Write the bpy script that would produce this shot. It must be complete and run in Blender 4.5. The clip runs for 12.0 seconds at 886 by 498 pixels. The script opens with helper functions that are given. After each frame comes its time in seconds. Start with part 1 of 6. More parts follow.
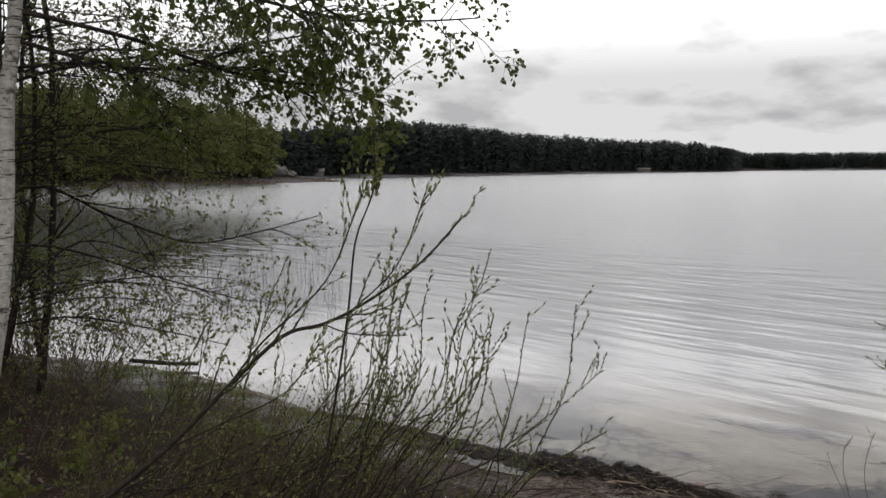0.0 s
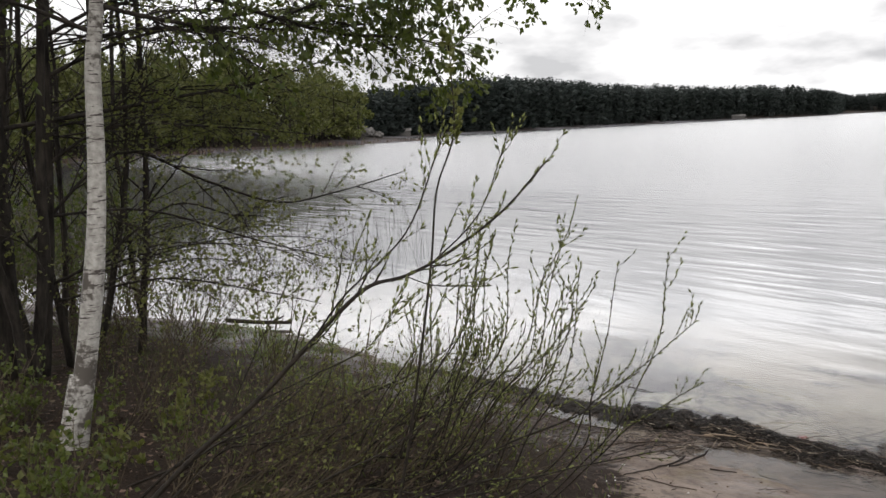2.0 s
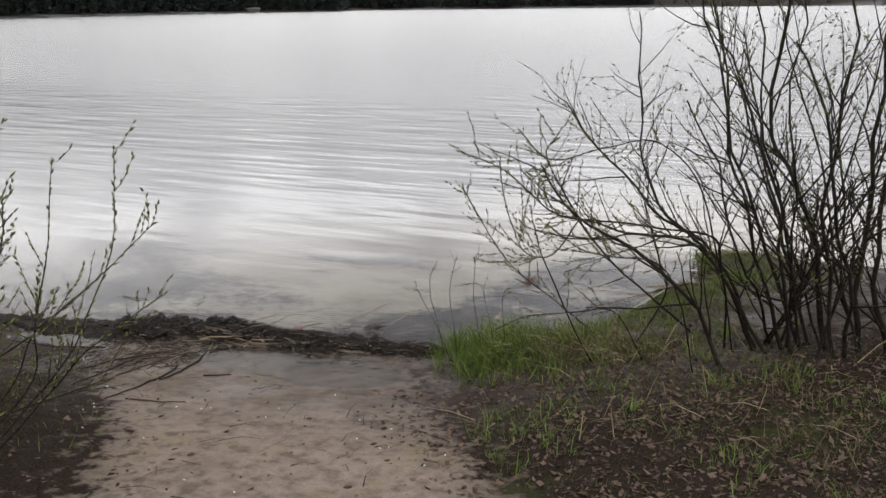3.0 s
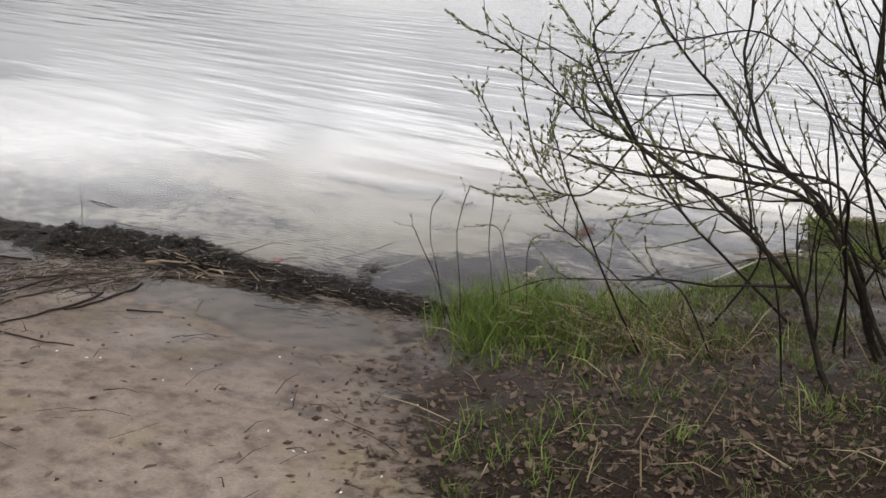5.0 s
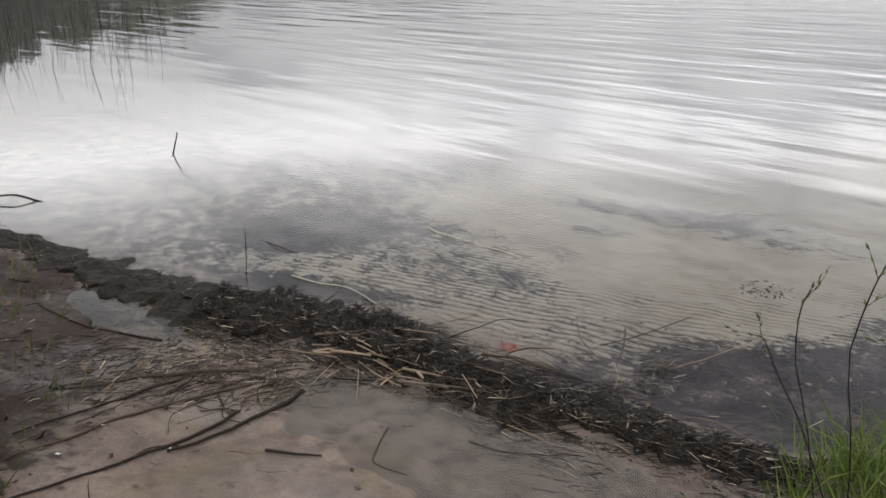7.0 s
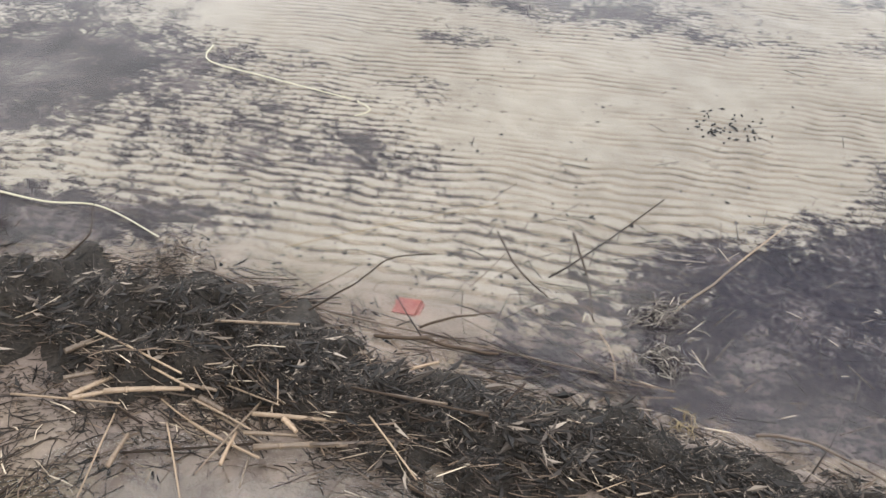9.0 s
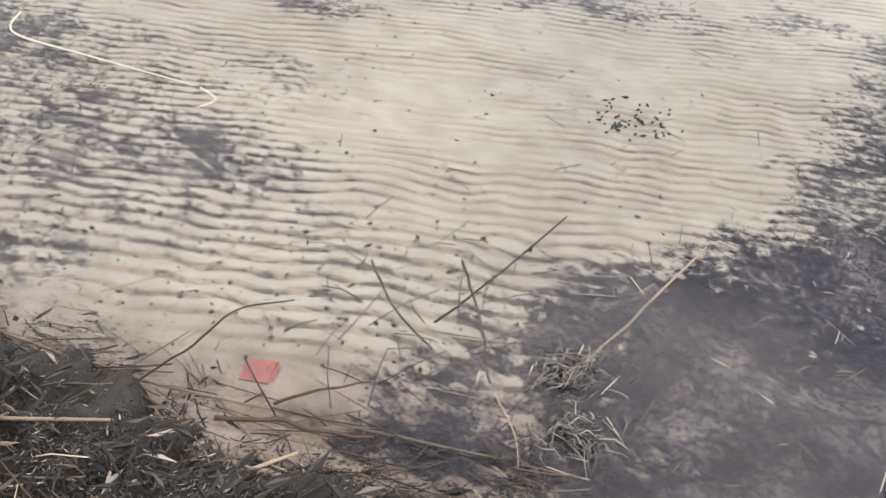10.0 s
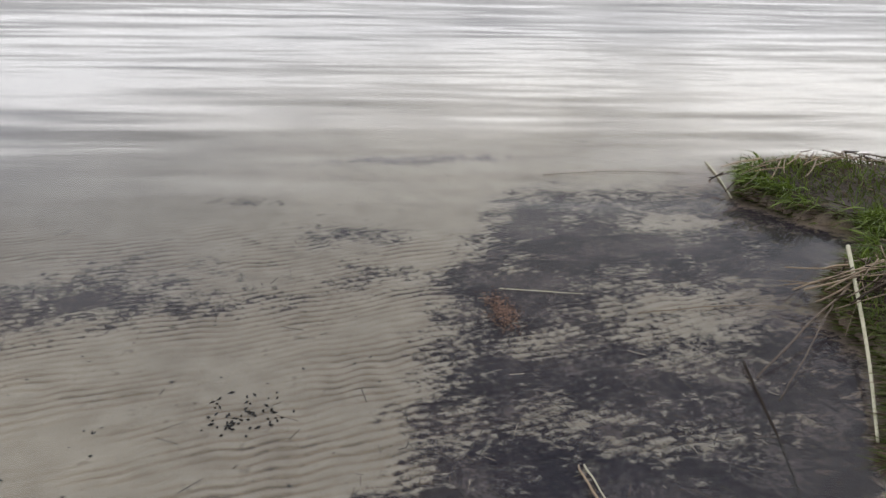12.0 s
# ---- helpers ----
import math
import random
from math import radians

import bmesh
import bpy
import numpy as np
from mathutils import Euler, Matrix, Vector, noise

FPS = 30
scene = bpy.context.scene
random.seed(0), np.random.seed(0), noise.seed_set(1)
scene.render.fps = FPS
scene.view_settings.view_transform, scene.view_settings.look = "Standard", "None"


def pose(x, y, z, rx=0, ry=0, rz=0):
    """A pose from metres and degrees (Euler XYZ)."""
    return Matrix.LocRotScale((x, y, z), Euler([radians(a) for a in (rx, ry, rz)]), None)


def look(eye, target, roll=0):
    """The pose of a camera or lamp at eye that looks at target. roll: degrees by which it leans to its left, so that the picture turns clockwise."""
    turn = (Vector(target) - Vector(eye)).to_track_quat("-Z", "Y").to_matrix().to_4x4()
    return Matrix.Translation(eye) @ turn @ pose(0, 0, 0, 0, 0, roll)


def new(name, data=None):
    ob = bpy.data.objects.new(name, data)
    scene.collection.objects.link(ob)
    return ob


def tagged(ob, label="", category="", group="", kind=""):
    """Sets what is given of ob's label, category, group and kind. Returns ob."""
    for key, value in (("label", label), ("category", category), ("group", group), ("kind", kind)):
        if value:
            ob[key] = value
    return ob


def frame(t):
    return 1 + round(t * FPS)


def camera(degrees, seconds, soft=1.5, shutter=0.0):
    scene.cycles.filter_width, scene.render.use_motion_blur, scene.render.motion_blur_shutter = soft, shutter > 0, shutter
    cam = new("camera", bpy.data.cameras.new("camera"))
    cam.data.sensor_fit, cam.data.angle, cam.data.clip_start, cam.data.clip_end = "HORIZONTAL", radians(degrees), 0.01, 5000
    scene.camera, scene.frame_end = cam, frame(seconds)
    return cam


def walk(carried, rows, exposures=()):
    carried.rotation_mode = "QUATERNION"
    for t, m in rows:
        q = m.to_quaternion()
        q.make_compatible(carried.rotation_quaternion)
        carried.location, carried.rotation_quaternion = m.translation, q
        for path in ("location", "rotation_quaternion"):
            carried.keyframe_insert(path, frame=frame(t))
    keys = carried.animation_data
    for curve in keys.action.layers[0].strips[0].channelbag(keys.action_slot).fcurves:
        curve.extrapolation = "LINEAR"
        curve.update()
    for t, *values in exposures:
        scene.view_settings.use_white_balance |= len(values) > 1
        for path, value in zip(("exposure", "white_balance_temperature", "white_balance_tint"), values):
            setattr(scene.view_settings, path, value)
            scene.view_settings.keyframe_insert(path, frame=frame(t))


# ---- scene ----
cam = camera(52.7, 12.0)
PATH = [
    (0, (9.888, 1.28, 2.492), (8.361, 2.559, 2.318), -0.4),
    (0.5, (9.872, 1.291, 2.484), (8.215, 2.397, 2.297), -0.9),
    (1, (9.881, 1.287, 2.466), (8.174, 2.314, 2.292), -1.7),
    (1.5, (9.857, 1.304, 2.469), (8.145, 2.318, 2.277), -1.7),
    (2, (9.827, 1.356, 2.451), (8.186, 2.469, 2.187), -2.6),
    (2.5, (9.676, 1.608, 2.403), (8.443, 3.129, 1.995), -1.8),
    (3, (9.721, 1.952, 2.351), (8.875, 3.687, 1.83), -0.6),
    (3.2, (9.705, 2.05, 2.336), (8.918, 3.807, 1.794), -1.0),
    (4.8, (9.52, 3.312, 1.916), (8.517, 4.915, 1.266), 3.1),
    (5, (9.446, 3.507, 1.887), (8.437, 5.104, 1.232), 3.2),
    (5.5, (9.275, 3.907, 1.788), (8.165, 5.443, 1.148), 3.1),
    (6, (8.997, 4.253, 1.726), (7.753, 5.697, 1.12), 1.4),
    (6.5, (8.525, 4.628, 1.61), (7.169, 5.979, 1.032), -0.4),
    (6.7, (8.344, 4.771, 1.549), (6.935, 6.051, 0.937), -1.0),
    (8.3, (7.128, 5.549, 1.553), (6.079, 6.949, 0.583), -0.0),
    (8.5, (6.969, 5.662, 1.487), (6.016, 7.075, 0.44), -0.0),
    (9, (6.764, 5.925, 1.384), (5.961, 7.301, 0.176), 0.0),
    (9.5, (6.659, 6.208, 1.311), (6.001, 7.595, 0.029), 3.5),
    (10, (6.572, 6.341, 1.293), (6.045, 7.764, -0.01), 5.2),
    (10.5, (6.527, 6.419, 1.302), (6.164, 7.927, 0.04), 5.8),
    (11, (6.545, 6.425, 1.333), (6.38, 8.084, 0.228), 5.0),
    (11.5, (6.616, 6.406, 1.409), (6.624, 8.165, 0.456), 3.4),
    (12, (6.654, 6.392, 1.436), (6.807, 8.214, 0.625), 1.7),
]
walk(cam, [(t, look(eye, target, roll)) for t, eye, target, roll in PATH],
     [(0.0, -0.15), (0.5, 0.15), (1.5, 0.35), (2.5, 0.3), (3.2, 0.1), (5.0, 0.35), (6.0, 0.42), (6.6, 0.25), (8.5, 0.75), (9.1, 1.45), (9.5, 1.5), (10.3, 1.45), (11.2, 1.0), (12.0, 0.2)])

# ---- world and sun ----
SUN_AZ, SUN_EL = radians(325), radians(48)
world = bpy.data.worlds.new("sky")
scene.world = world
world.use_nodes = True


def sky_nodes():
    nt = world.node_tree
    n, l = nt.nodes, nt.links
    n.clear()
    out = n.new("ShaderNodeOutputWorld")
    bg = n.new("ShaderNodeBackground")
    tex = n.new("ShaderNodeTexSky")
    tex.sky_type, tex.sun_disc = "NISHITA", False
    tex.sun_elevation, tex.sun_rotation = SUN_EL, radians(90) - SUN_AZ
    blue = n.new("ShaderNodeMixRGB")
    blue.blend_type = "MULTIPLY"
    blue.inputs[0].default_value = 1
    blue.inputs[2].default_value = (0.12, 0.12, 0.12, 1)
    l.new(tex.outputs[0], blue.inputs[1])
    # flat cloud deck: the view direction laid on a plane overhead
    co = n.new("ShaderNodeTexCoord")
    sep = n.new("ShaderNodeSeparateXYZ")
    l.new(co.outputs["Generated"], sep.inputs[0])
    lift = n.new("ShaderNodeMath")
    lift.operation = "ADD"
    lift.inputs[1].default_value = 0.32
    zabs = n.new("ShaderNodeMath")
    zabs.operation = "MAXIMUM"
    zabs.inputs[1].default_value = 0.0
    l.new(sep.outputs[2], zabs.inputs[0])
    l.new(zabs.outputs[0], lift.inputs[0])
    div = n.new("ShaderNodeVectorMath")
    div.operation = "DIVIDE"
    comb = n.new("ShaderNodeCombineXYZ")
    for i in range(3):
        l.new(lift.outputs[0], comb.inputs[i])
    l.new(co.outputs["Generated"], div.inputs[0])
    l.new(comb.outputs[0], div.inputs[1])
    big = n.new("ShaderNodeTexNoise")
    big.inputs["Scale"].default_value, big.inputs["Detail"].default_value = 1.3, 6
    l.new(div.outputs[0], big.inputs["Vector"])
    small = n.new("ShaderNodeTexNoise")
    small.inputs["Scale"].default_value, small.inputs["Detail"].default_value = 3.2, 7
    l.new(div.outputs[0], small.inputs["Vector"])
    grey = n.new("ShaderNodeValToRGB")
    e = grey.color_ramp.elements
    e[0].position, e[0].color = 0.34, (0.612, 0.612, 0.625, 1)
    e[1].position, e[1].color = 0.50, (0.97, 0.962, 0.968, 1)
    l.new(small.outputs[0], grey.inputs[0])
    # gaps of blue open up high overhead
    gap = n.new("ShaderNodeMapRange")
    gap.inputs[1].default_value, gap.inputs[2].default_value = 0.47, 0.62
    l.new(big.outputs[0], gap.inputs[0])
    high = n.new("ShaderNodeMapRange")
    high.inputs[1].default_value, high.inputs[2].default_value = 0.25, 0.75
    l.new(sep.outputs[2], high.inputs[0])
    both = n.new("ShaderNodeMath")
    both.operation = "MULTIPLY"
    l.new(gap.outputs[0], both.inputs[0])
    l.new(high.outputs[0], both.inputs[1])
    mix = n.new("ShaderNodeMixRGB")
    l.new(both.outputs[0], mix.inputs[0])
    l.new(grey.outputs[0], mix.inputs[1])
    l.new(blue.outputs[0], mix.inputs[2])
    # an overcast sky is dimmer at the horizon than overhead
    rise = n.new("ShaderNodeValToRGB")
    e = rise.color_ramp.elements
    e[0].position, e[0].color = 0.10, (0.27, 0.27, 0.27, 1)
    e[1].position, e[1].color = 0.22, (1, 1, 1, 1)
    for at, v in ((0.13, 0.35), (0.17, 0.56), (0.28, 0.55), (0.36, 0.31), (0.48, 0.24), (0.60, 0.38), (0.70, 0.52), (0.84, 0.38), (0.97, 0.55)):
        k = e.new(at)
        k.color = (v, v, v, 1)
    l.new(sep.outputs[2], rise.inputs[0])
    lit = n.new("ShaderNodeMixRGB")
    lit.blend_type = "MULTIPLY"
    lit.inputs[0].default_value = 1
    l.new(mix.outputs[0], lit.inputs[1])
    l.new(rise.outputs[0], lit.inputs[2])
    l.new(lit.outputs[0], bg.inputs[0])
    bg.inputs[1].default_value = 3.15
    l.new(bg.outputs[0], out.inputs[0])


sky_nodes()
sun = new("sun", bpy.data.lights.new("sun", "SUN"))
sun.data.energy, sun.data.angle, sun.data.color = 0.7, radians(18), (1.0, 0.95, 0.88)
sun.matrix_world = look((0, 0, 60), (-math.cos(SUN_AZ) * math.cos(SUN_EL), -math.sin(SUN_AZ) * math.cos(SUN_EL), 60 - math.sin(SUN_EL)))


# ---- materials ----
class Nodes:
    """A material with short calls for its nodes."""

    def __init__(self, name, rough=0.8, spec=0.3):
        self.m = bpy.data.materials.new(name)
        self.m.use_nodes = True
        self.n, self.l = self.m.node_tree.nodes, self.m.node_tree.links
        self.b = self.n["Principled BSDF"]
        self.b.inputs["Roughness"].default_value = rough
        self.b.inputs["Specular IOR Level"].default_value = spec
        self.co = self.n.new("ShaderNodeTexCoord").outputs["Object"]

    def noise(self, scale, detail=4, rough=0.55, co=None, stretch=None):
        t = self.n.new("ShaderNodeTexNoise")
        t.inputs["Scale"].default_value, t.inputs["Detail"].default_value, t.inputs["Roughness"].default_value = scale, detail, rough
        src = co or self.co
        if stretch:
            mp = self.n.new("ShaderNodeMapping")
            mp.inputs["Scale"].default_value = stretch[:3]
            mp.inputs["Rotation"].default_value = (0, 0, radians(stretch[3]) if len(stretch) > 3 else 0)
            self.l.new(src, mp.inputs[0])
            src = mp.outputs[0]
        self.l.new(src, t.inputs["Vector"])
        return t.outputs[0]

    def ramp(self, fac, *stops):
        r = self.n.new("ShaderNodeValToRGB")
        e = r.color_ramp.elements
        for i, (pos, col) in enumerate(stops):
            k = e[i] if i < 2 else e.new(pos)
            k.position, k.color = pos, (*col, 1) if len(col) == 3 else col
        self.l.new(fac, r.inputs[0])
        return r.outputs[0]

    def mix(self, fac, a, b, mode="MIX"):
        m = self.n.new("ShaderNodeMixRGB")
        m.blend_type = mode
        for sock, v in zip(m.inputs, (fac, a, b)):
            if isinstance(v, (int, float)):
                sock.default_value = v
            elif isinstance(v, tuple):
                sock.default_value = (*v, 1)
            else:
                self.l.new(v, sock)
        return m.outputs[0]

    def math(self, op, a, b=0.0, clamp=False):
        m = self.n.new("ShaderNodeMath")
        m.operation, m.use_clamp = op, clamp
        for sock, v in zip(m.inputs, (a, b)):
            if isinstance(v, (int, float)):
                sock.default_value = v
            else:
                self.l.new(v, sock)
        return m.outputs[0]

    def ranged(self, v, lo, hi, a=0.0, b=1.0):
        m = self.n.new("ShaderNodeMapRange")
        self.l.new(v, m.inputs[0])
        for i, x in enumerate((lo, hi, a, b)):
            m.inputs[i + 1].default_value = x
        return m.outputs[0]

    def attribute(self, name):
        a = self.n.new("ShaderNodeAttribute")
        a.attribute_name = name
        s = self.n.new("ShaderNodeSeparateColor")
        self.l.new(a.outputs["Color"], s.inputs[0])
        return (*s.outputs, a.outputs["Alpha"])

    def island(self):
        return self.n.new("ShaderNodeNewGeometry").outputs["Random Per Island"]

    def single(self):
        return self.n.new("ShaderNodeObjectInfo").outputs["Random"]

    def bump(self, height, strength=0.4, distance=0.01):
        k = self.n.new("ShaderNodeBump")
        k.inputs["Strength"].default_value, k.inputs["Distance"].default_value = strength, distance
        self.l.new(height, k.inputs["Height"])
        self.l.new(k.outputs[0], self.b.inputs["Normal"])
        return k.outputs[0]

    def done(self, color, rough=None):
        self.l.new(color, self.b.inputs["Base Color"])
        if rough is not None:
            self.l.new(rough, self.b.inputs["Roughness"])
        return self.m


def ground_material():
    k = Nodes("shore ground", 0.95, 0.06)
    litter, silt, trough, wet = k.attribute("cover")
    fine, mid, big = k.noise(90, 5), k.noise(11, 5), k.noise(1.7, 4)
    sand = k.ramp(mid, (0.32, (0.120, 0.094, 0.077)), (0.5, (0.232, 0.184, 0.150)), (0.72, (0.32, 0.259, 0.213)))
    sand = k.mix(k.ranged(fine, 0.35, 0.7, 0.0, 0.34), sand, (0.085, 0.065, 0.05))
    sand = k.mix(k.ranged(big, 0.5, 0.7, 0.0, 0.45), sand, (0.12, 0.095, 0.075))
    sand = k.mix(k.ranged(k.noise(2.6, 5, 0.6), 0.54, 0.68, 0.0, 0.5), sand, (0.20, 0.165, 0.09))
    sand = k.mix(k.ranged(k.noise(34, 5, 0.6), 0.60, 0.72, 0.0, 0.5), sand, (0.045, 0.034, 0.027))
    bed = k.ramp(k.math("ADD", k.math("MULTIPLY", mid, 0.6), k.math("MULTIPLY", big, 0.4)), (0.35, (0.255, 0.226, 0.185)), (0.65, (0.385, 0.348, 0.29)))
    sand = k.mix(wet, sand, bed)
    soil = k.ramp(fine, (0.3, (0.009, 0.0065, 0.005)), (0.6, (0.029, 0.0205, 0.015)), (0.8, (0.064, 0.046, 0.034)))
    moss = k.ramp(mid, (0.35, (0.024, 0.036, 0.008)), (0.7, (0.06, 0.08, 0.018)))
    soil = k.mix(k.ranged(big, 0.58, 0.70, 0.0, 0.4), soil, moss)
    edge = k.ranged(k.math("ADD", litter, k.math("MULTIPLY", k.math("SUBTRACT", mid, 0.5), 2.2)), 0.3, 0.7)
    col = k.mix(edge, sand, soil)
    mud = k.ramp(k.math("ADD", k.math("MULTIPLY", k.noise(5, 6, 0.65), 0.34), k.math("ADD", k.math("MULTIPLY", k.noise(48, 6, 0.72), 0.33), k.math("MULTIPLY", k.noise(150, 4, 0.7), 0.33))), (0.41, (0.014, 0.011, 0.015)), (0.51, (0.045, 0.038, 0.043)), (0.60, (0.17, 0.145, 0.135)))
    clots = k.math("ADD", k.math("MULTIPLY", k.noise(9, 5, 0.65, stretch=(0.9, 1.2, 1, -17)), 0.42), k.math("MULTIPLY", k.noise(38, 7, 0.75, stretch=(0.9, 1.25, 1, -17)), 0.58))
    ridge = k.math("MULTIPLY", k.math("SUBTRACT", trough, 0.3), 0.35)
    s = k.math("ADD", k.math("ADD", silt, ridge), k.math("MULTIPLY", k.math("SUBTRACT", clots, 0.5), k.ranged(silt, 0.0, 0.35, 0.6, 3.4)))
    col = k.mix(k.ranged(s, 0.36, 0.66), col, mud)
    deep, damp, _, _ = k.attribute("zone")
    col = k.mix(k.math("MULTIPLY", damp, k.ranged(k.noise(3.5, 5), 0.35, 0.6, 0.45, 1.0)), col, k.mix(0.75, col, (0.066, 0.052, 0.047)))
    # bed colour greyed offshore, standing in for light lost in deeper water
    col = k.mix(deep, col, (0.155, 0.15, 0.16))
    ragged = k.ranged(k.noise(26, 6, 0.7, stretch=(0.6, 1.5, 1, -17)), 0.46, 0.55)
    # ripple shading painted on: troughs tinted darker because the low relief shades weakly
    col = k.mix(k.ranged(trough, 0.0, 0.45), col, k.mix(1.0, col, (0.80, 0.75, 0.70), "MULTIPLY"))
    # broken dark plant debris settled in the troughs
    col = k.mix(k.math("MULTIPLY", k.ranged(trough, 0.35, 0.9), ragged), col, (0.075, 0.064, 0.058))
    k.bump(k.math("ADD", fine, k.math("MULTIPLY", mid, 4.0)), 0.5, 0.012)
    shine = k.math("MULTIPLY", damp, k.ranged(k.noise(2.3, 4), 0.4, 0.6))
    k.l.new(k.ranged(shine, 0.0, 1.0, 0.06, 0.45), k.b.inputs["Specular IOR Level"])
    return k.done(col, k.math("SUBTRACT", k.ranged(mid, 0.3, 0.7, 0.8, 1.0), k.math("MULTIPLY", shine, 0.42)))


def water_material(name, ripple, ruffle=0.0):
    k = Nodes(name)
    k.n.remove(k.b)
    out = k.n["Material Output"]
    # the open lake is ruffled, the shallows under the bank lie sheltered
    xyz = k.n.new("ShaderNodeSeparateXYZ")
    k.l.new(k.co, xyz.inputs[0])
    open_water = k.ranged(k.math("ADD", xyz.outputs[1], k.math("MULTIPLY", xyz.outputs[0], 0.1)), 9.0, 24.0)
    long = k.math("ADD", k.math("MULTIPLY", k.noise(1.0, 1, 0.4, stretch=(0.4, 1.3, 1, -14)), 0.6), k.math("MULTIPLY", k.noise(1.0, 1, 0.4, stretch=(0.55, 3.0, 1, -15)), 0.5))
    short = k.noise(1.0, 2, 0.5, stretch=(1.4, 8, 1, -16))
    swell = k.noise(0.35, 2)
    h = k.math("ADD", k.math("MULTIPLY", long, 1.0), k.math("MULTIPLY", k.math("MULTIPLY", short, k.ranged(swell, 0.42, 0.62)), k.math("SUBTRACT", 0.16, k.math("MULTIPLY", open_water, 0.14))))
    h = k.math("MULTIPLY", h, k.math("ADD", k.ranged(xyz.outputs[1], 8.0, 14.0, 0.14, 1.0), k.math("MULTIPLY", open_water, ruffle)))
    bump = k.n.new("ShaderNodeBump")
    bump.inputs["Strength"].default_value, bump.inputs["Distance"].default_value = 1.0, ripple
    k.l.new(h, bump.inputs["Height"])
    clear, gloss = k.n.new("ShaderNodeBsdfTransparent"), k.n.new("ShaderNodeBsdfGlossy")
    clear.inputs[0].default_value = (0.95, 0.963, 0.97, 1)
    k.l.new(k.math("ADD", 0.02, k.math("MULTIPLY", open_water, 0.16 if ruffle else 0.0)), gloss.inputs["Roughness"])
    fr = k.n.new("ShaderNodeFresnel")
    fr.inputs[0].default_value = 1.33
    mixer = k.n.new("ShaderNodeMixShader")
    k.l.new(bump.outputs[0], gloss.inputs["Normal"])
    k.l.new(bump.outputs[0], fr.inputs["Normal"])
    k.l.new(fr.outputs[0], mixer.inputs[0])
    k.l.new(clear.outputs[0], mixer.inputs[1])
    k.l.new(gloss.outputs[0], mixer.inputs[2])
    k.l.new(mixer.outputs[0], out.inputs["Surface"])
    return k.m


def simple(name, dark, light, scale=20, rough=0.8, bump=0.3, per="", stretch=None, spec=0.1):
    """Two tones over fine and broad noise; per: varied by piece ("island") or by object ("object")."""
    k = Nodes(name, rough, spec)
    f = k.noise(scale, 5, 0.6, stretch=stretch)
    broad = k.noise(scale * 0.12, 3)
    v = k.math("ADD", k.math("MULTIPLY", f, 0.7), k.math("MULTIPLY", broad, 0.3))
    if per:
        r = k.island() if per == "island" else k.single()
        v = k.math("ADD", k.math("MULTIPLY", v, 0.5), k.math("MULTIPLY", r, 0.55))
        col = k.ramp(v, (0.15, dark), (0.8, light))
    else:
        col = k.ramp(v, (0.32, dark), (0.68, light))
    k.bump(f, bump, 0.3 / scale)
    return k.done(col)


def fibres(name, black, dark, mid, pale):
    """Plant scraps: most of them dark, a few pale."""
    k = Nodes(name, 0.6, 0.3)
    k.bump(k.noise(300, 3), 0.3, 0.001)
    return k.done(k.ramp(k.island(), (0.0, black), (1.0, pale), (0.62, dark), (0.9, mid)))


def leaf_material(name, dark, light, thin=0.25, glow=(0.20, 0.30, 0.03)):
    """Thin leaves: varied leaf by leaf, and light shines through them."""
    k = Nodes(name, 0.55, 0.3)
    col = k.ramp(k.island(), (0.0, dark), (1.0, light))
    k.l.new(col, k.b.inputs["Base Color"])
    tr = k.n.new("ShaderNodeBsdfTranslucent")
    k.l.new(k.mix(0.5, col, glow), tr.inputs[0])
    mixer = k.n.new("ShaderNodeMixShader")
    mixer.inputs[0].default_value = thin
    k.l.new(k.b.outputs[0], mixer.inputs[1])
    k.l.new(tr.outputs[0], mixer.inputs[2])
    k.l.new(mixer.outputs[0], k.n["Material Output"].inputs["Surface"])
    return k.m


def birch_bark():
    k = Nodes("birch bark", 0.7, 0.3)
    band = k.noise(1.0, 4, 0.6, stretch=(7, 7, 60))
    patch = k.noise(5, 5, 0.65)
    col = k.ramp(k.noise(30, 4), (0.3, (0.20, 0.185, 0.165)), (0.7, (0.40, 0.38, 0.345)))
    col = k.mix(k.ranged(band, 0.56, 0.60), col, (0.05, 0.04, 0.035))
    col = k.mix(k.ranged(patch, 0.58, 0.64), col, (0.07, 0.06, 0.05))
    k.bump(k.math("SUBTRACT", patch, band), 0.5, 0.006)
    return k.done(col)


M_GROUND = ground_material()
M_LAKE = water_material("lake water", 0.022, 0.8)
M_PUDDLE = water_material("puddle water", 0.0006)
M_BIRCH = birch_bark()
M_BARK = simple("dark alder bark", (0.006, 0.005, 0.0045), (0.045, 0.038, 0.031), 22, 0.9, 1.0, stretch=(1, 1, 0.25))
M_TWIG = simple("brown twig bark", (0.007, 0.006, 0.005), (0.036, 0.029, 0.022), 40, 0.7)
M_SHOOT = simple("olive willow bark", (0.026, 0.020, 0.013), (0.10, 0.078, 0.048), 40, 0.6)
M_BUD = simple("willow catkin", (0.032, 0.036, 0.012), (0.15, 0.165, 0.055), 60, 0.8, per="island")
M_LEAF = leaf_material("fresh birch leaf", (0.028, 0.036, 0.007), (0.068, 0.078, 0.016))
M_LEAF_PALE = leaf_material("pale spring leaf", (0.052, 0.053, 0.014), (0.122, 0.122, 0.034), 0.38, (0.19, 0.235, 0.045))
M_GRASS = leaf_material("spring grass", (0.035, 0.060, 0.010), (0.165, 0.225, 0.045))
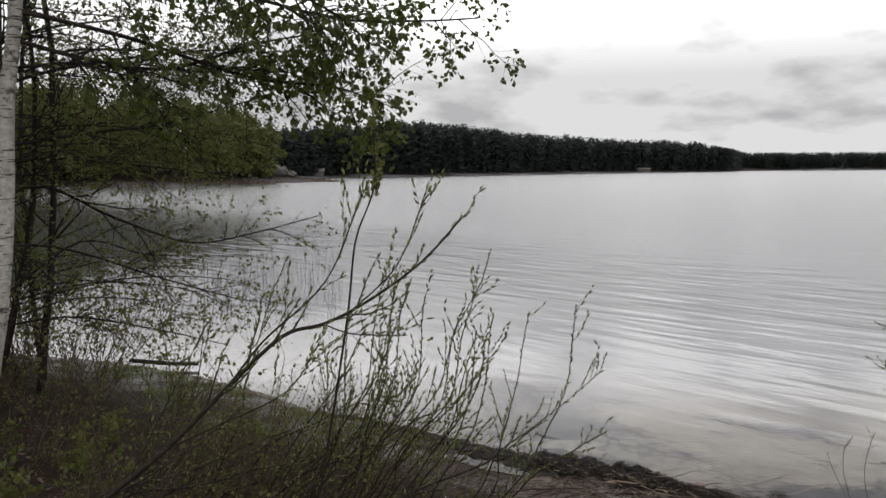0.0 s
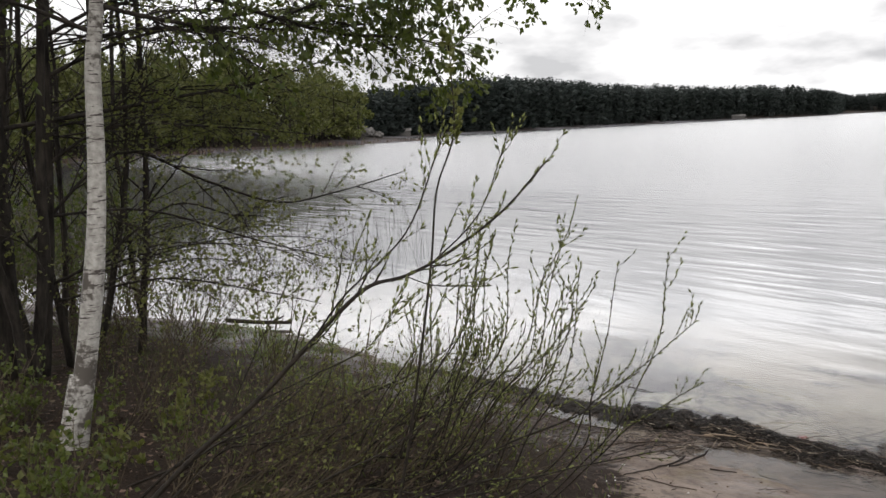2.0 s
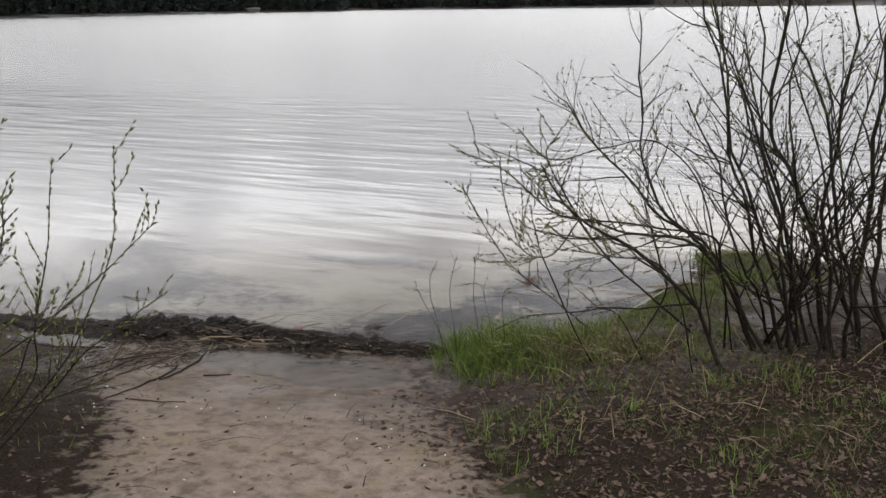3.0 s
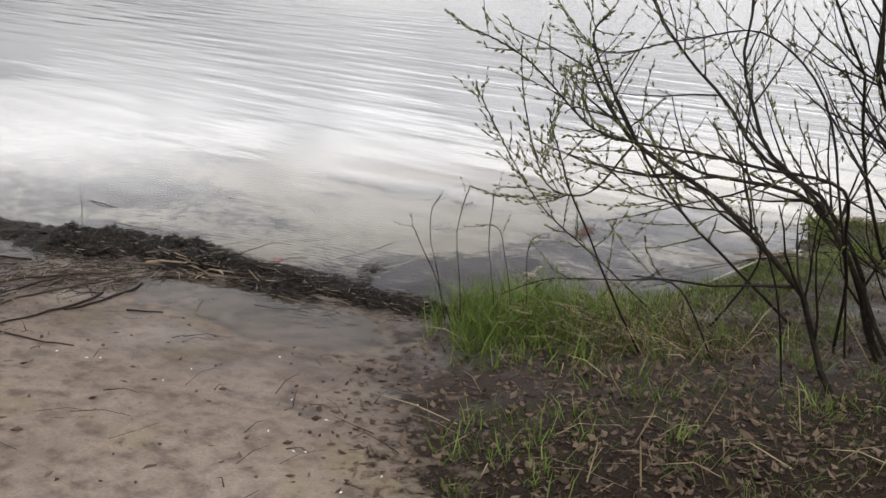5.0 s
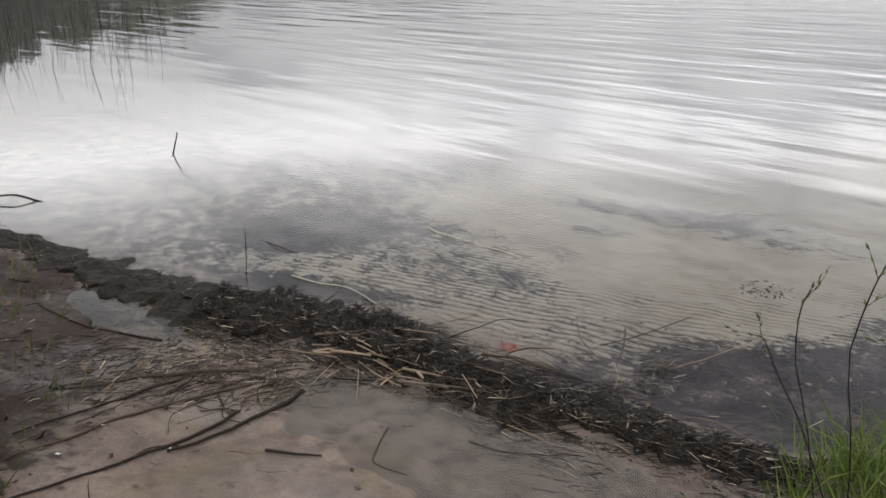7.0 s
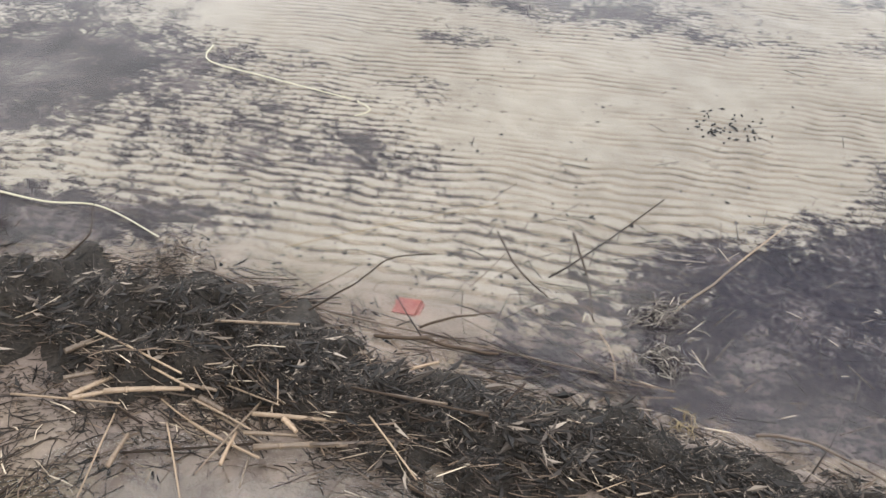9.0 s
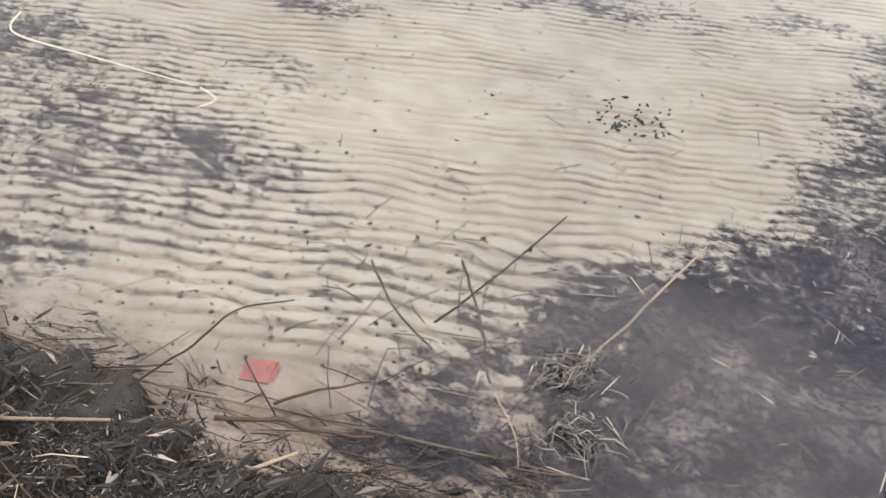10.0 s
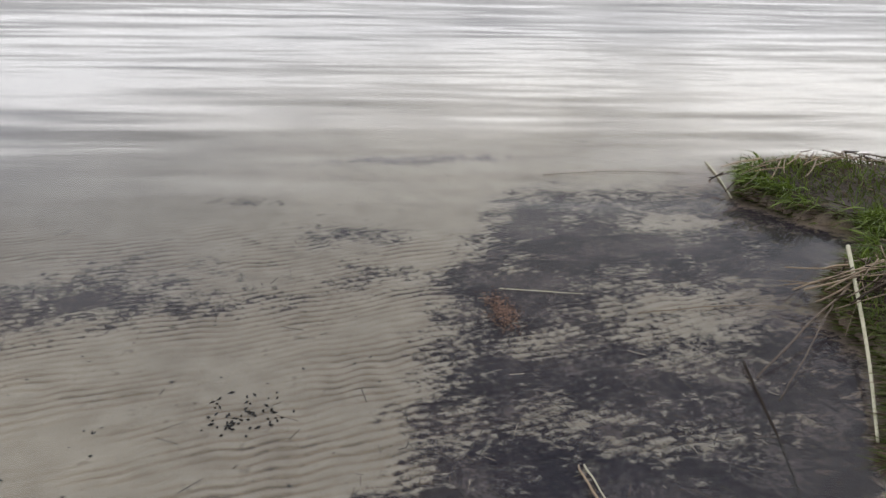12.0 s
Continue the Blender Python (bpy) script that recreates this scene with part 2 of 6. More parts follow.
M_STRAW = simple("dry straw", (0.045, 0.032, 0.019), (0.30, 0.235, 0.13), 30, 0.7, per="island", spec=0.4)
M_REED = simple("drifted reed", (0.014, 0.009, 0.008), (0.30, 0.22, 0.145), 25, 0.5, per="object", stretch=(1, 1, 1), spec=0.5)
M_PALE_REED = simple("pale reed", (0.33, 0.31, 0.21), (0.48, 0.46, 0.35), 25, 0.5, spec=0.4)
M_WRACK = simple("dark wrack", (0.004, 0.0035, 0.003), (0.030, 0.024, 0.018), 120, 0.75, 1.0, spec=0.25)
M_SCRAP = fibres("wrack scraps", (0.003, 0.0027, 0.0025), (0.016, 0.013, 0.011), (0.060, 0.048, 0.039), (0.26, 0.22, 0.18))
M_FIBRE = fibres("drift fibres", (0.010, 0.008, 0.007), (0.034, 0.025, 0.019), (0.14, 0.10, 0.07), (0.55, 0.47, 0.36))
M_ROOT = fibres("bleached roots", (0.03, 0.026, 0.023), (0.10, 0.088, 0.076), (0.22, 0.195, 0.165), (0.42, 0.385, 0.33))
M_DEAD = simple("dead leaves", (0.012, 0.008, 0.006), (0.15, 0.105, 0.077), 50, 0.8, per="island")
M_STICK = simple("wet stick", (0.011, 0.008, 0.007), (0.06, 0.043, 0.031), 40, 0.6, per="object")
M_BRICK = simple("worn red brick", (0.20, 0.07, 0.058), (0.31, 0.125, 0.105), 60, 0.8, 0.6)
# distance haze is put into this blue-grey needle colour; translucency evens out the shading
M_PINE = leaf_material("hazed far conifer", (0.030, 0.038, 0.034), (0.042, 0.050, 0.043), 0.5, (0.034, 0.042, 0.036))
M_WOOD_FAR = leaf_material("far spring foliage", (0.060, 0.062, 0.020), (0.120, 0.118, 0.038))
M_SCALE = simple("brown bud scales", (0.05, 0.03, 0.024), (0.24, 0.16, 0.125), 60, 0.8, per="island")
M_ROCK = simple("grey boulder", (0.06, 0.057, 0.054), (0.17, 0.16, 0.15), 3, 0.9)
M_HUT = simple("weathered boards", (0.08, 0.075, 0.07), (0.14, 0.135, 0.125), 3, 0.8)
M_SEDGE = leaf_material("olive sedge", (0.025, 0.035, 0.008), (0.10, 0.115, 0.03))
M_WHITE = simple("bleached shell", (0.55, 0.52, 0.46), (0.85, 0.83, 0.78), 60, 0.6)


# ---- mesh helpers ----
class Geo:
    """Gathers points and faces for one mesh."""

    def __init__(self):
        self.v, self.f = [], []

    def tube(self, pts, r0, r1=None, sides=5, cap=True, rough=0.0):
        r1 = r0 if r1 is None else r1
        n, base = len(pts), len(self.v)
        pts = [Vector(p) for p in pts]
        ref = Vector((0.31, 0.17, 0.93))
        for i, p in enumerate(pts):
            d = (pts[min(i + 1, n - 1)] - pts[max(i - 1, 0)]).normalized()
            if abs(d.dot(ref)) > 0.95:
                ref = Vector((0.9, -0.3, 0.1))
            a = d.cross(ref).normalized()
            b = d.cross(a)
            r = r0 + (r1 - r0) * i / max(n - 1, 1)
            for s in range(sides):
                w = 2 * math.pi * s / sides
                q = r * (1 + rough * (noise.noise(Vector((math.cos(w) * 2.2, math.sin(w) * 2.2, p.z * 1.6))) + 0.5 * noise.noise(Vector((math.cos(w) * 6, math.sin(w) * 6, p.z * 4))))) if rough else r
                self.v.append(p + a * (q * math.cos(w)) + b * (q * math.sin(w)))
        for i in range(n - 1):
            for s in range(sides):
                q, t = base + i * sides, (s + 1) % sides
                self.f.append((q + s, q + t, q + sides + t, q + sides + s))
        if cap:
            self.f.append(tuple(base + s for s in range(sides))[::-1])
            self.f.append(tuple(base + (n - 1) * sides + s for s in range(sides)))

    def leaf(self, p, d, size, width=0.55, up=None):
        """One folded leaf from p along d."""
        up = up or Vector((random.gauss(0, 1), random.gauss(0, 1), random.gauss(0, 1)))
        a = d.cross(up)
        if a.length < 1e-4:
            a = d.cross(Vector((0.3, 0.5, 0.7)))
        a = a.normalized() * size * width * 0.5
        k = d.cross(a).normalized() * size * 0.12
        b = len(self.v)
        mid = p + d * size * 0.45
        self.v += [p, mid + a + k, p + d * size, mid - a + k]
        self.f += [(b, b + 1, b + 2), (b, b + 2, b + 3)]

    def spindle(self, p, d, length, r):
        """A catkin: thick in the middle, pointed at both ends."""
        a = d.cross(Vector((0.37, 0.61, 0.41))).normalized() * r
        c = d.cross(a).normalized() * r
        b, m = len(self.v), p + d * length * 0.4
        self.v += [p, m + a, m + c, m - a, m - c, p + d * length]
        for s in range(4):
            t = (s + 1) % 4
            self.f += [(b, b + 1 + t, b + 1 + s), (b + 5, b + 1 + s, b + 1 + t)]

    def blade(self, p, d, length, width, bend):
        """One blade of grass: it bows over towards bend."""
        b = len(self.v)
        side = d.cross(bend)
        side = side.normalized() * width * 0.5 if side.length > 1e-4 else Vector((width * 0.5, 0, 0))
        q, e = p + d * length * 0.55 + bend * length * 0.12, p + d * length * 0.95 + bend * length * 0.45
        self.v += [p - side, p + side, q - side * 0.8, q + side * 0.8, e]
        self.f += [(b, b + 1, b + 3, b + 2), (b + 2, b + 3, b + 4)]

    def mesh(self, name, material, smooth=True):
        me = bpy.data.meshes.new(name)
        me.from_pydata([tuple(p) for p in self.v], [], self.f)
        me.materials.append(material)
        me.polygons.foreach_set("use_smooth", [smooth] * len(self.f))
        me.update()
        return me

    def part(self, name, material, parent=None, label="", kind="", smooth=True):
        ob = new(name, self.mesh(name, material, smooth))
        if parent:
            ob.parent = parent
        return tagged(ob, label, kind=kind)


def hub(name, place, label, category, group=""):
    """An Empty at a thing's base; its parts are built in world places and moved under it."""
    ob = new(name)
    ob.location = place
    ob.empty_display_size = 0.1
    return tagged(ob, label, category, group)


def under(parent, *parts):
    for p in parts:
        p.parent = parent
        p.matrix_parent_inverse = Matrix.Translation(-parent.location)


def bow(points, steps=8):
    """A smooth line through a few places."""
    p = [Vector(q) for q in points]
    if len(p) == 2:
        return [p[0].lerp(p[1], i / steps) for i in range(steps + 1)]
    out = []
    for i in range(len(p) - 1):
        a, b, c, d = p[max(i - 1, 0)], p[i], p[i + 1], p[min(i + 2, len(p) - 1)]
        for s in range(steps):
            t = s / steps
            out.append(0.5 * (2 * b + (c - a) * t + (2 * a - 5 * b + 4 * c - d) * t * t + (3 * b - a - 3 * c + d) * t ** 3))
    return out + [p[-1]]


def rand_dir():
    v = Vector((random.gauss(0, 1), random.gauss(0, 1), random.gauss(0, 1)))
    return v.normalized() if v.length > 1e-6 else Vector((1, 0, 0))


def twig_line(p, d, length, steps=5, wander=0.16, lift=0.06):
    pts, p, d = [Vector(p)], Vector(p), Vector(d).normalized()
    for _ in range(steps):
        d = (d + rand_dir() * wander + Vector((0, 0, lift))).normalized()
        p = p + d * (length / steps)
        pts.append(p)
    return pts


def along(pts, u):
    x = u * (len(pts) - 1)
    i = min(int(x), len(pts) - 2)
    d = (pts[i + 1] - pts[i]).normalized()
    return pts[i].lerp(pts[i + 1], x - i), d


def sprout(wood, deck, pts, r, count, length, level, lo=0.2, angle=0.8, lift=0.06, flat=0.0, sides=4):
    """Side twigs from a line; deck(p, d) sets leaves or catkins on the last ones."""
    for _ in range(count):
        u = lo + (1 - lo) * random.random()
        p, d = along(pts, u)
        w = rand_dir()
        w.z *= 1 - flat
        side = (w - d * w.dot(d)).normalized()
        a = angle * (0.7 + 0.6 * random.random())
        way = d * math.cos(a) + side * math.sin(a)
        n = length * (0.55 + 0.6 * random.random()) * (1.15 - 0.5 * u)
        line = twig_line(p, way, n, 4 if level else 3, 0.2, lift)
        rr = max(r * (1 - 0.6 * u) * 0.55, 0.0012)
        wood.tube(line, rr, rr * 0.35, sides if level else 3, cap=False)
        if level:
            sprout(wood, deck, line, rr, max(2, count // 2), length * 0.5, level - 1, 0.15, angle, lift, flat, 3)
        else:
            deck(line)


# ---- lie of the land ----
EYE0 = Vector((9.86, 1.30))


def from_start(az, dist):
    return (EYE0.x + math.cos(radians(az)) * dist, EYE0.y + math.sin(radians(az)) * dist)


NEAR_SHORE = [(-28, 5), (-20, 3.6), (-12, 3.0), (-7, 3.2), (-3.25, 4.5), (-1.7, 5.4), (-0.1, 5.82), (1.3, 6.02), (2.1, 6.0), (3.1, 6.32), (4.0, 6.5),
              (4.8, 6.72), (5.1, 6.88), (5.85, 7.05), (6.3, 7.12), (7.07, 7.28), (7.25, 7.5), (7.65, 7.78), (7.98, 8.05), (8.12, 8.4),
              (8.28, 8.75), (8.24, 8.95), (8.3, 9.2), (8.5, 9.4), (8.74, 9.65), (8.7, 9.8), (8.5, 9.98), (8.37, 10.22), (8.46, 10.46), (8.8, 10.56), (9.3, 10.52), (10.2, 10.6), (12, 10.9), (15, 12.0), (30, 20), (110, 40)]
FAR_SHORE = [from_start(a, d) for a, d in ((50, 420), (75, 900), (95, 1200), (110, 1200), (121.6, 1150), (122.2, 850), (129, 700), (135, 560), (142, 440),
                                           (148, 380), (150.8, 300), (149, 245), (146.3, 226), (149, 214), (153, 200), (160, 180), (168, 150), (175, 110), (180, 70))]
LAKE = np.array([*NEAR_SHORE, *FAR_SHORE, (-45, -12), (-34, -4)])


def shore_distance(x, y):
    """Metres to the waterline: positive on land, negative over the lake."""
    best, inside = np.full(x.shape, 1e18), np.zeros(x.shape, bool)
    for (ax, ay), (bx, by) in zip(LAKE, np.roll(LAKE, -1, 0)):
        dx, dy = bx - ax, by - ay
        t = np.clip(((x - ax) * dx + (y - ay) * dy) / (dx * dx + dy * dy), 0, 1)
        best = np.minimum(best, (x - ax - t * dx) ** 2 + (y - ay - t * dy) ** 2)
        if dy:
            inside ^= ((ay > y) != (by > y)) & (x < ax + (y - ay) * dx / dy)
    return np.sqrt(best) * np.where(inside, -1, 1)


def lattice(ix, iy, seed):
    n = (ix * 374761393 + iy * 668265263 + seed * 974711) & 0x7FFFFFFF
    n = ((n ^ (n >> 13)) * 1274126177) & 0x7FFFFFFF
    return ((n ^ (n >> 16)) & 0xFFFF) / 65535.0


def soft_noise(x, y, seed=0):
    """Value noise, 0 to 1."""
    ix, iy = np.floor(x).astype(np.int64), np.floor(y).astype(np.int64)
    fx, fy = x - ix, y - iy
    fx, fy = fx * fx * (3 - 2 * fx), fy * fy * (3 - 2 * fy)
    a, b = lattice(ix, iy, seed), lattice(ix + 1, iy, seed)
    c, d = lattice(ix, iy + 1, seed), lattice(ix + 1, iy + 1, seed)
    return (a * (1 - fx) + b * fx) * (1 - fy) + (c * (1 - fx) + d * fx) * fy


def rough_noise(x, y, seed=0, octaves=3):
    total, amp = 0, 0.5
    for o in range(octaves):
        total = total + amp * soft_noise(x * 2 ** o, y * 2 ** o, seed + o)
        amp *= 0.5
    return total / (1 - 0.5 ** octaves)


def blob(x, y, cx, cy, rx, ry, turn=0.0):
    c, s = math.cos(radians(turn)), math.sin(radians(turn))
    u, v = (x - cx) * c + (y - cy) * s, -(x - cx) * s + (y - cy) * c
    return np.exp(-((u / rx) ** 2 + (v / ry) ** 2))


def step(v, lo, hi):
    t = np.clip((v - lo) / (hi - lo), 0, 1)
    return t * t * (3 - 2 * t)


def path_side(x, y):
    """Across the trodden sand: below 0 on the left bank, above 1 on the right bank."""
    left = np.interp(y, [-3, 3.0, 4.0, 5.0, 6.0, 6.9], [8.6, 7.7, 6.9, 6.2, 4.9, 3.4])
    right = np.interp(y, [-3, 3.0, 4.5, 5.4, 6.2, 6.8, 7.3], [10.9, 10.2, 9.1, 8.3, 7.65, 7.25, 7.1])
    return (x - left) / (right - left)


def terrain(x, y):
    """Height of the ground and the bed, and the four cover values."""
    d = shore_distance(x, y)
    n1, n2 = rough_noise(x * 0.9, y * 0.9, 3), rough_noise(x * 7, y * 7, 9)
    land = np.interp(d, [0, 0.4, 0.9, 1.4, 2.1, 4.3, 6.6, 12, 60], [0.022, 0.034, 0.047, 0.12, 0.24, 0.50, 0.98, 1.5, 3.0])
    away = np.hypot(x - EYE0.x, y - EYE0.y)
    land = np.where(away > 120, np.minimum(d * 0.12, 11) + 0.15, land)
    s = path_side(x, y)
    near = step(-away, -16, -9)
    bank_l = step(-s, 0.0, 0.5) * near
    bank_r = step(s, 1.0, 1.35) * near
    land = land + bank_r * np.interp(d, [0, 0.25, 1.2, 3], [0.03, 0.10, 0.15, 0.05]) + bank_l * np.interp(d, [0, 0.5, 2, 4], [0.03, 0.10, 0.20, 0.20])
    land = land + (n1 - 0.5) * 0.05 * step(d, 0.8, 2.5) + (n2 - 0.5) * 0.024 * step(d, 0.05, 0.5) + (rough_noise(x * 15, y * 15, 77) - 0.5) * 0.014 * step(d, 0.05, 0.4) * near
    # hollows that hold the puddles
    pool = np.clip(blob(x, y, 6.38, 6.57, 0.70, 0.27, 12) + blob(x, y, 5.95, 6.55, 0.35, 0.16, 20) + 0.8 * blob(x, y, 4.5, 6.28, 0.5, 0.13, 12) + 0.7 * blob(x, y, 3.9, 5.98, 0.35, 0.10, 8), 0, 1)
    basin = np.clip(1.5 * blob(x, y, 6.68, 6.60, 0.42, 0.24, 10), 0, 1)
    land = (land - pool * 0.042) * (1 - basin) + np.minimum(land - pool * 0.042, 0.006 + 0.010 * (n2 - 0.5)) * basin
    depth = np.interp(-d, [0, 0.3, 1.5, 3.5, 6, 12, 40], [0.0, 0.017, 0.022, 0.035, 0.22, 0.9, 3.0])
    reach = -0.30 * x + 0.954 * y
    closer = np.where(reach < 6.0, np.clip(reach - 5.3, 0, 0.7) ** 2 / 1.4, reach - 5.65)
    wave = 2 * math.pi * (19.6 * reach + 8.4 * closer + 1.9 * rough_noise(x * 1.6, y * 1.6, 21) + 0.8 * soft_noise(x * 5, y * 4, 5) + 0.6 * soft_noise(x * 13, y * 9, 8))
    under = step(-d, 0.12, 0.45)
    fine = step(-y, -10.2, -9.5) * step(x, 4.2, 4.6) * step(-x, -8.4, -8.1)
    rip = np.sin(wave) * (0.25 + 0.75 * soft_noise(x * 2.1, y * 2.1, 33)) * fine
    bed = -depth + 0.0042 * rip * under + (n2 - 0.5) * 0.006 * under
    h = np.where(d > 0, land, bed)
    litter = np.clip(np.maximum(step(-s, -0.26, 0.14), step(s, 0.76, 1.16)) * np.maximum(step(d, 0.05, 0.35), step(y, 7.25, 7.4) * step(d, 0.0, 0.06)) + (away > 40), 0, 1)
    # dark silt: how thickly it lies; an inshore field with thin places, a bed off the wrack, and drifts farther out
    rim = np.interp(y, [7.2, 7.37, 7.5, 7.72, 8.0, 8.2, 8.4, 8.85, 9.25, 9.7, 10.5], [6.12, 6.07, 6.13, 6.31, 6.46, 6.68, 6.77, 6.86, 6.99, 7.12, 7.2])
    field = step(x - rim + 0.3 * (rough_noise(x * 4, y * 4, 41) - 0.5), -0.24, 0.22) * step(-y, -10.9, -9.9) * (0.98 - 0.08 * step(y, 8.0, 8.5))
    thin = 0.62 * blob(x, y, 7.17, 8.9, 0.14, 0.12) + 0.62 * blob(x, y, 7.62, 9.05, 0.26, 0.38, 10) + 0.9 * blob(x, y, 7.95, 9.92, 0.26, 0.13) + 0.5 * blob(x, y, 7.14, 8.46, 0.16, 0.10) + 0.6 * blob(x, y, 7.95, 9.15, 0.3, 0.22) + 0.45 * blob(x, y, 7.5, 8.35, 0.35, 0.12) + 0.4 * blob(x, y, 6.3, 7.36, 0.2, 0.2)
    drift = 0.65 * blob(x, y, 5.2, 8.70, 0.22, 0.11, 15) + 0.45 * blob(x, y, 4.8, 9.05, 0.3, 0.15) + 0.36 * blob(x, y, 5.35, 9.20, 0.55, 0.2, 10) + 0.42 * blob(x, y, 5.75, 9.5, 0.6, 0.28, 15) + 0.36 * blob(x, y, 6.12, 9.22, 0.5, 0.14)
    drift = drift + 0.58 * blob(x, y, 6.58, 9.82, 0.34, 0.16) + 0.45 * blob(x, y, 6.68, 9.42, 0.34, 0.17) + 0.8 * blob(x, y, 6.85, 10.8, 0.75, 0.10, 4) + 0.5 * blob(x, y, 6.08, 10.2, 0.3, 0.1) + 0.32 * blob(x, y, 5.5, 9.05, 0.6, 0.25) + 0.3 * blob(x, y, 5.4, 8.3, 0.4, 0.15)
    off_wrack = 0.95 * blob(x, y, 4.12, 7.65, 0.36, 0.5, -15) + 1.0 * blob(x, y, 4.72, 7.05, 0.6, 0.17, 22) + 0.52 * blob(x, y, 5.0, 7.66, 0.8, 0.42, 20) + 0.28 * blob(x, y, 5.45, 7.8, 0.3, 0.16) + 0.45 * blob(x, y, 6.0, 7.16, 0.3, 0.07, 10) + 0.5 * blob(x, y, 4.6, 8.1, 0.4, 0.3) + 0.68 * step(4.5 - x, 0.0, 0.9) * step(-y, -10.5, -8.8)
    silt = np.clip(field * (1 - np.clip(0.68 * thin, 0, 0.62)) + drift + off_wrack, 0, 1) * step(-d, 0.0, 0.12)
    # trough mask, used for painted ripple shade and for settled debris
    trough = np.clip(step(-np.sin(wave), -0.1, 0.8) * (-0.16 + 0.5 * soft_noise(x * 1.4, y * 1.4, 61) + 0.95 * soft_noise(x * 5, y * 11, 62) + 0.6 * blob(x, y, 5.35, 7.6, 0.7, 0.42) + 0.4 * blob(x, y, 5.9, 7.55, 0.5, 0.2) + 0.55 * blob(x, y, 6.15, 7.75, 0.5, 0.2, 42) - 0.2 * blob(x, y, 6.1, 8.3, 0.5, 0.5)), 0, 1) * under * fine
    trough = trough * (1 - 0.6 * np.clip(silt * 1.2, 0, 1))
    deep = step(-d, 1.2, 5.0)
    # puddle beds are kept pale, standing in for the bright sky they mirror
    damp = step(-d, -2.1, -0.6) * (d > 0) * (1 - 0.85 * pool)
    zone = np.stack([deep, damp, deep * 0, deep * 0 + 1], -1)
    return h, np.stack([litter, silt, trough, under], -1), zone


NEAR_X, NEAR_Y, NEAR_STEP = np.arange(-4, 12, 0.03).tolist(), np.arange(0, 13, 0.03).tolist(), 0.03
NEAR_H = terrain(*np.meshgrid(NEAR_X, NEAR_Y))[0].tolist()


def height(x, y):
    """Ground height: by table near the walk, else worked out."""
    u, v = (x - NEAR_X[0]) / NEAR_STEP, (y - NEAR_Y[0]) / NEAR_STEP
    i, j = int(u), int(v)
    if u < 0 or v < 0 or i > len(NEAR_X) - 2 or j > len(NEAR_Y) - 2:
        return float(terrain(np.array([float(x)]), np.array([float(y)]))[0][0])
    u, v, a, b = u - i, v - j, NEAR_H[j], NEAR_H[j + 1]
    return float((a[i] * (1 - u) + a[i + 1] * u) * (1 - v) + (b[i] * (1 - u) + b[i + 1] * u) * v)


def axis(lo, hi, fine_lo, fine_hi, mid_lo, mid_hi, fine=0.015, mid=0.065, grow=1.085):
    a = [*np.arange(mid_lo, fine_lo, mid), *np.arange(fine_lo, fine_hi, fine), *np.arange(fine_hi, mid_hi, mid)]
    s = mid
    while a[-1] < hi:
        s *= grow
        a.append(a[-1] + s)
    s, left = mid, []
    v = a[0]
    while v > lo:
        s *= grow
        v -= s
        left.append(v)
    return np.array(left[::-1] + a)


def build_ground():
    xs, ys = axis(-2600, 2600, 4.2, 8.5, -2, 11.5, 0.019), axis(-2600, 2600, 5.6, 10.2, 0, 13, 0.009)
    gx, gy = np.meshgrid(xs, ys)
    h, cover, zone = terrain(gx.ravel(), gy.ravel())
    nx, ny = len(xs), len(ys)
    me = bpy.data.meshes.new("ground")
    co = np.stack([gx.ravel(), gy.ravel(), h], -1).astype(np.float32)
    i = (np.arange(ny - 1)[:, None] * nx + np.arange(nx - 1)).ravel()
    quads = np.stack([i, i + 1, i + nx + 1, i + nx], -1).astype(np.int32)
    me.vertices.add(len(co))
    me.vertices.foreach_set("co", co.ravel())
    me.loops.add(quads.size)
    me.loops.foreach_set("vertex_index", quads.ravel())
    me.polygons.add(len(quads))
    me.polygons.foreach_set("loop_start", np.arange(0, quads.size, 4, dtype=np.int32))
    me.update(calc_edges=True)
    me.polygons.foreach_set("use_smooth", np.ones(len(quads), bool))
    at = me.attributes.new("cover", "FLOAT_COLOR", "POINT")
    at.data.foreach_set("color", cover.astype(np.float32).ravel())
    at = me.attributes.new("zone", "FLOAT_COLOR", "POINT")
    at.data.foreach_set("color", zone.astype(np.float32).ravel())
    me.materials.append(M_GROUND)
    tagged(new("ground", me), "sandy shore and rippled lake bed with leaf litter on the banks", "ground", kind="structure")


def sheet(name, edges, place, material, label, category):
    """A level sheet in squares that are small near the walk and wide far off."""
    n, g = len(edges), Geo()
    g.v = [(x, y, 0) for y in edges for x in edges]
    g.f = [(r * n + c, r * n + c + 1, r * n + n + c + 1, r * n + n + c) for r in range(n - 1) for c in range(n - 1)]
    ob = new(name, g.mesh(name, material))
    ob.location = place
    return tagged(ob, label, category, kind="structure")


build_ground()
sheet("water", [-2600, -1000, -400, -160, -64, -26, -12, -6, *range(-3, 18), 21, 27, 42, 80, 160, 400, 1000, 2600], (0, 0, 0), M_LAKE, "calm grey lake reflecting a cloudy sky", "lake")


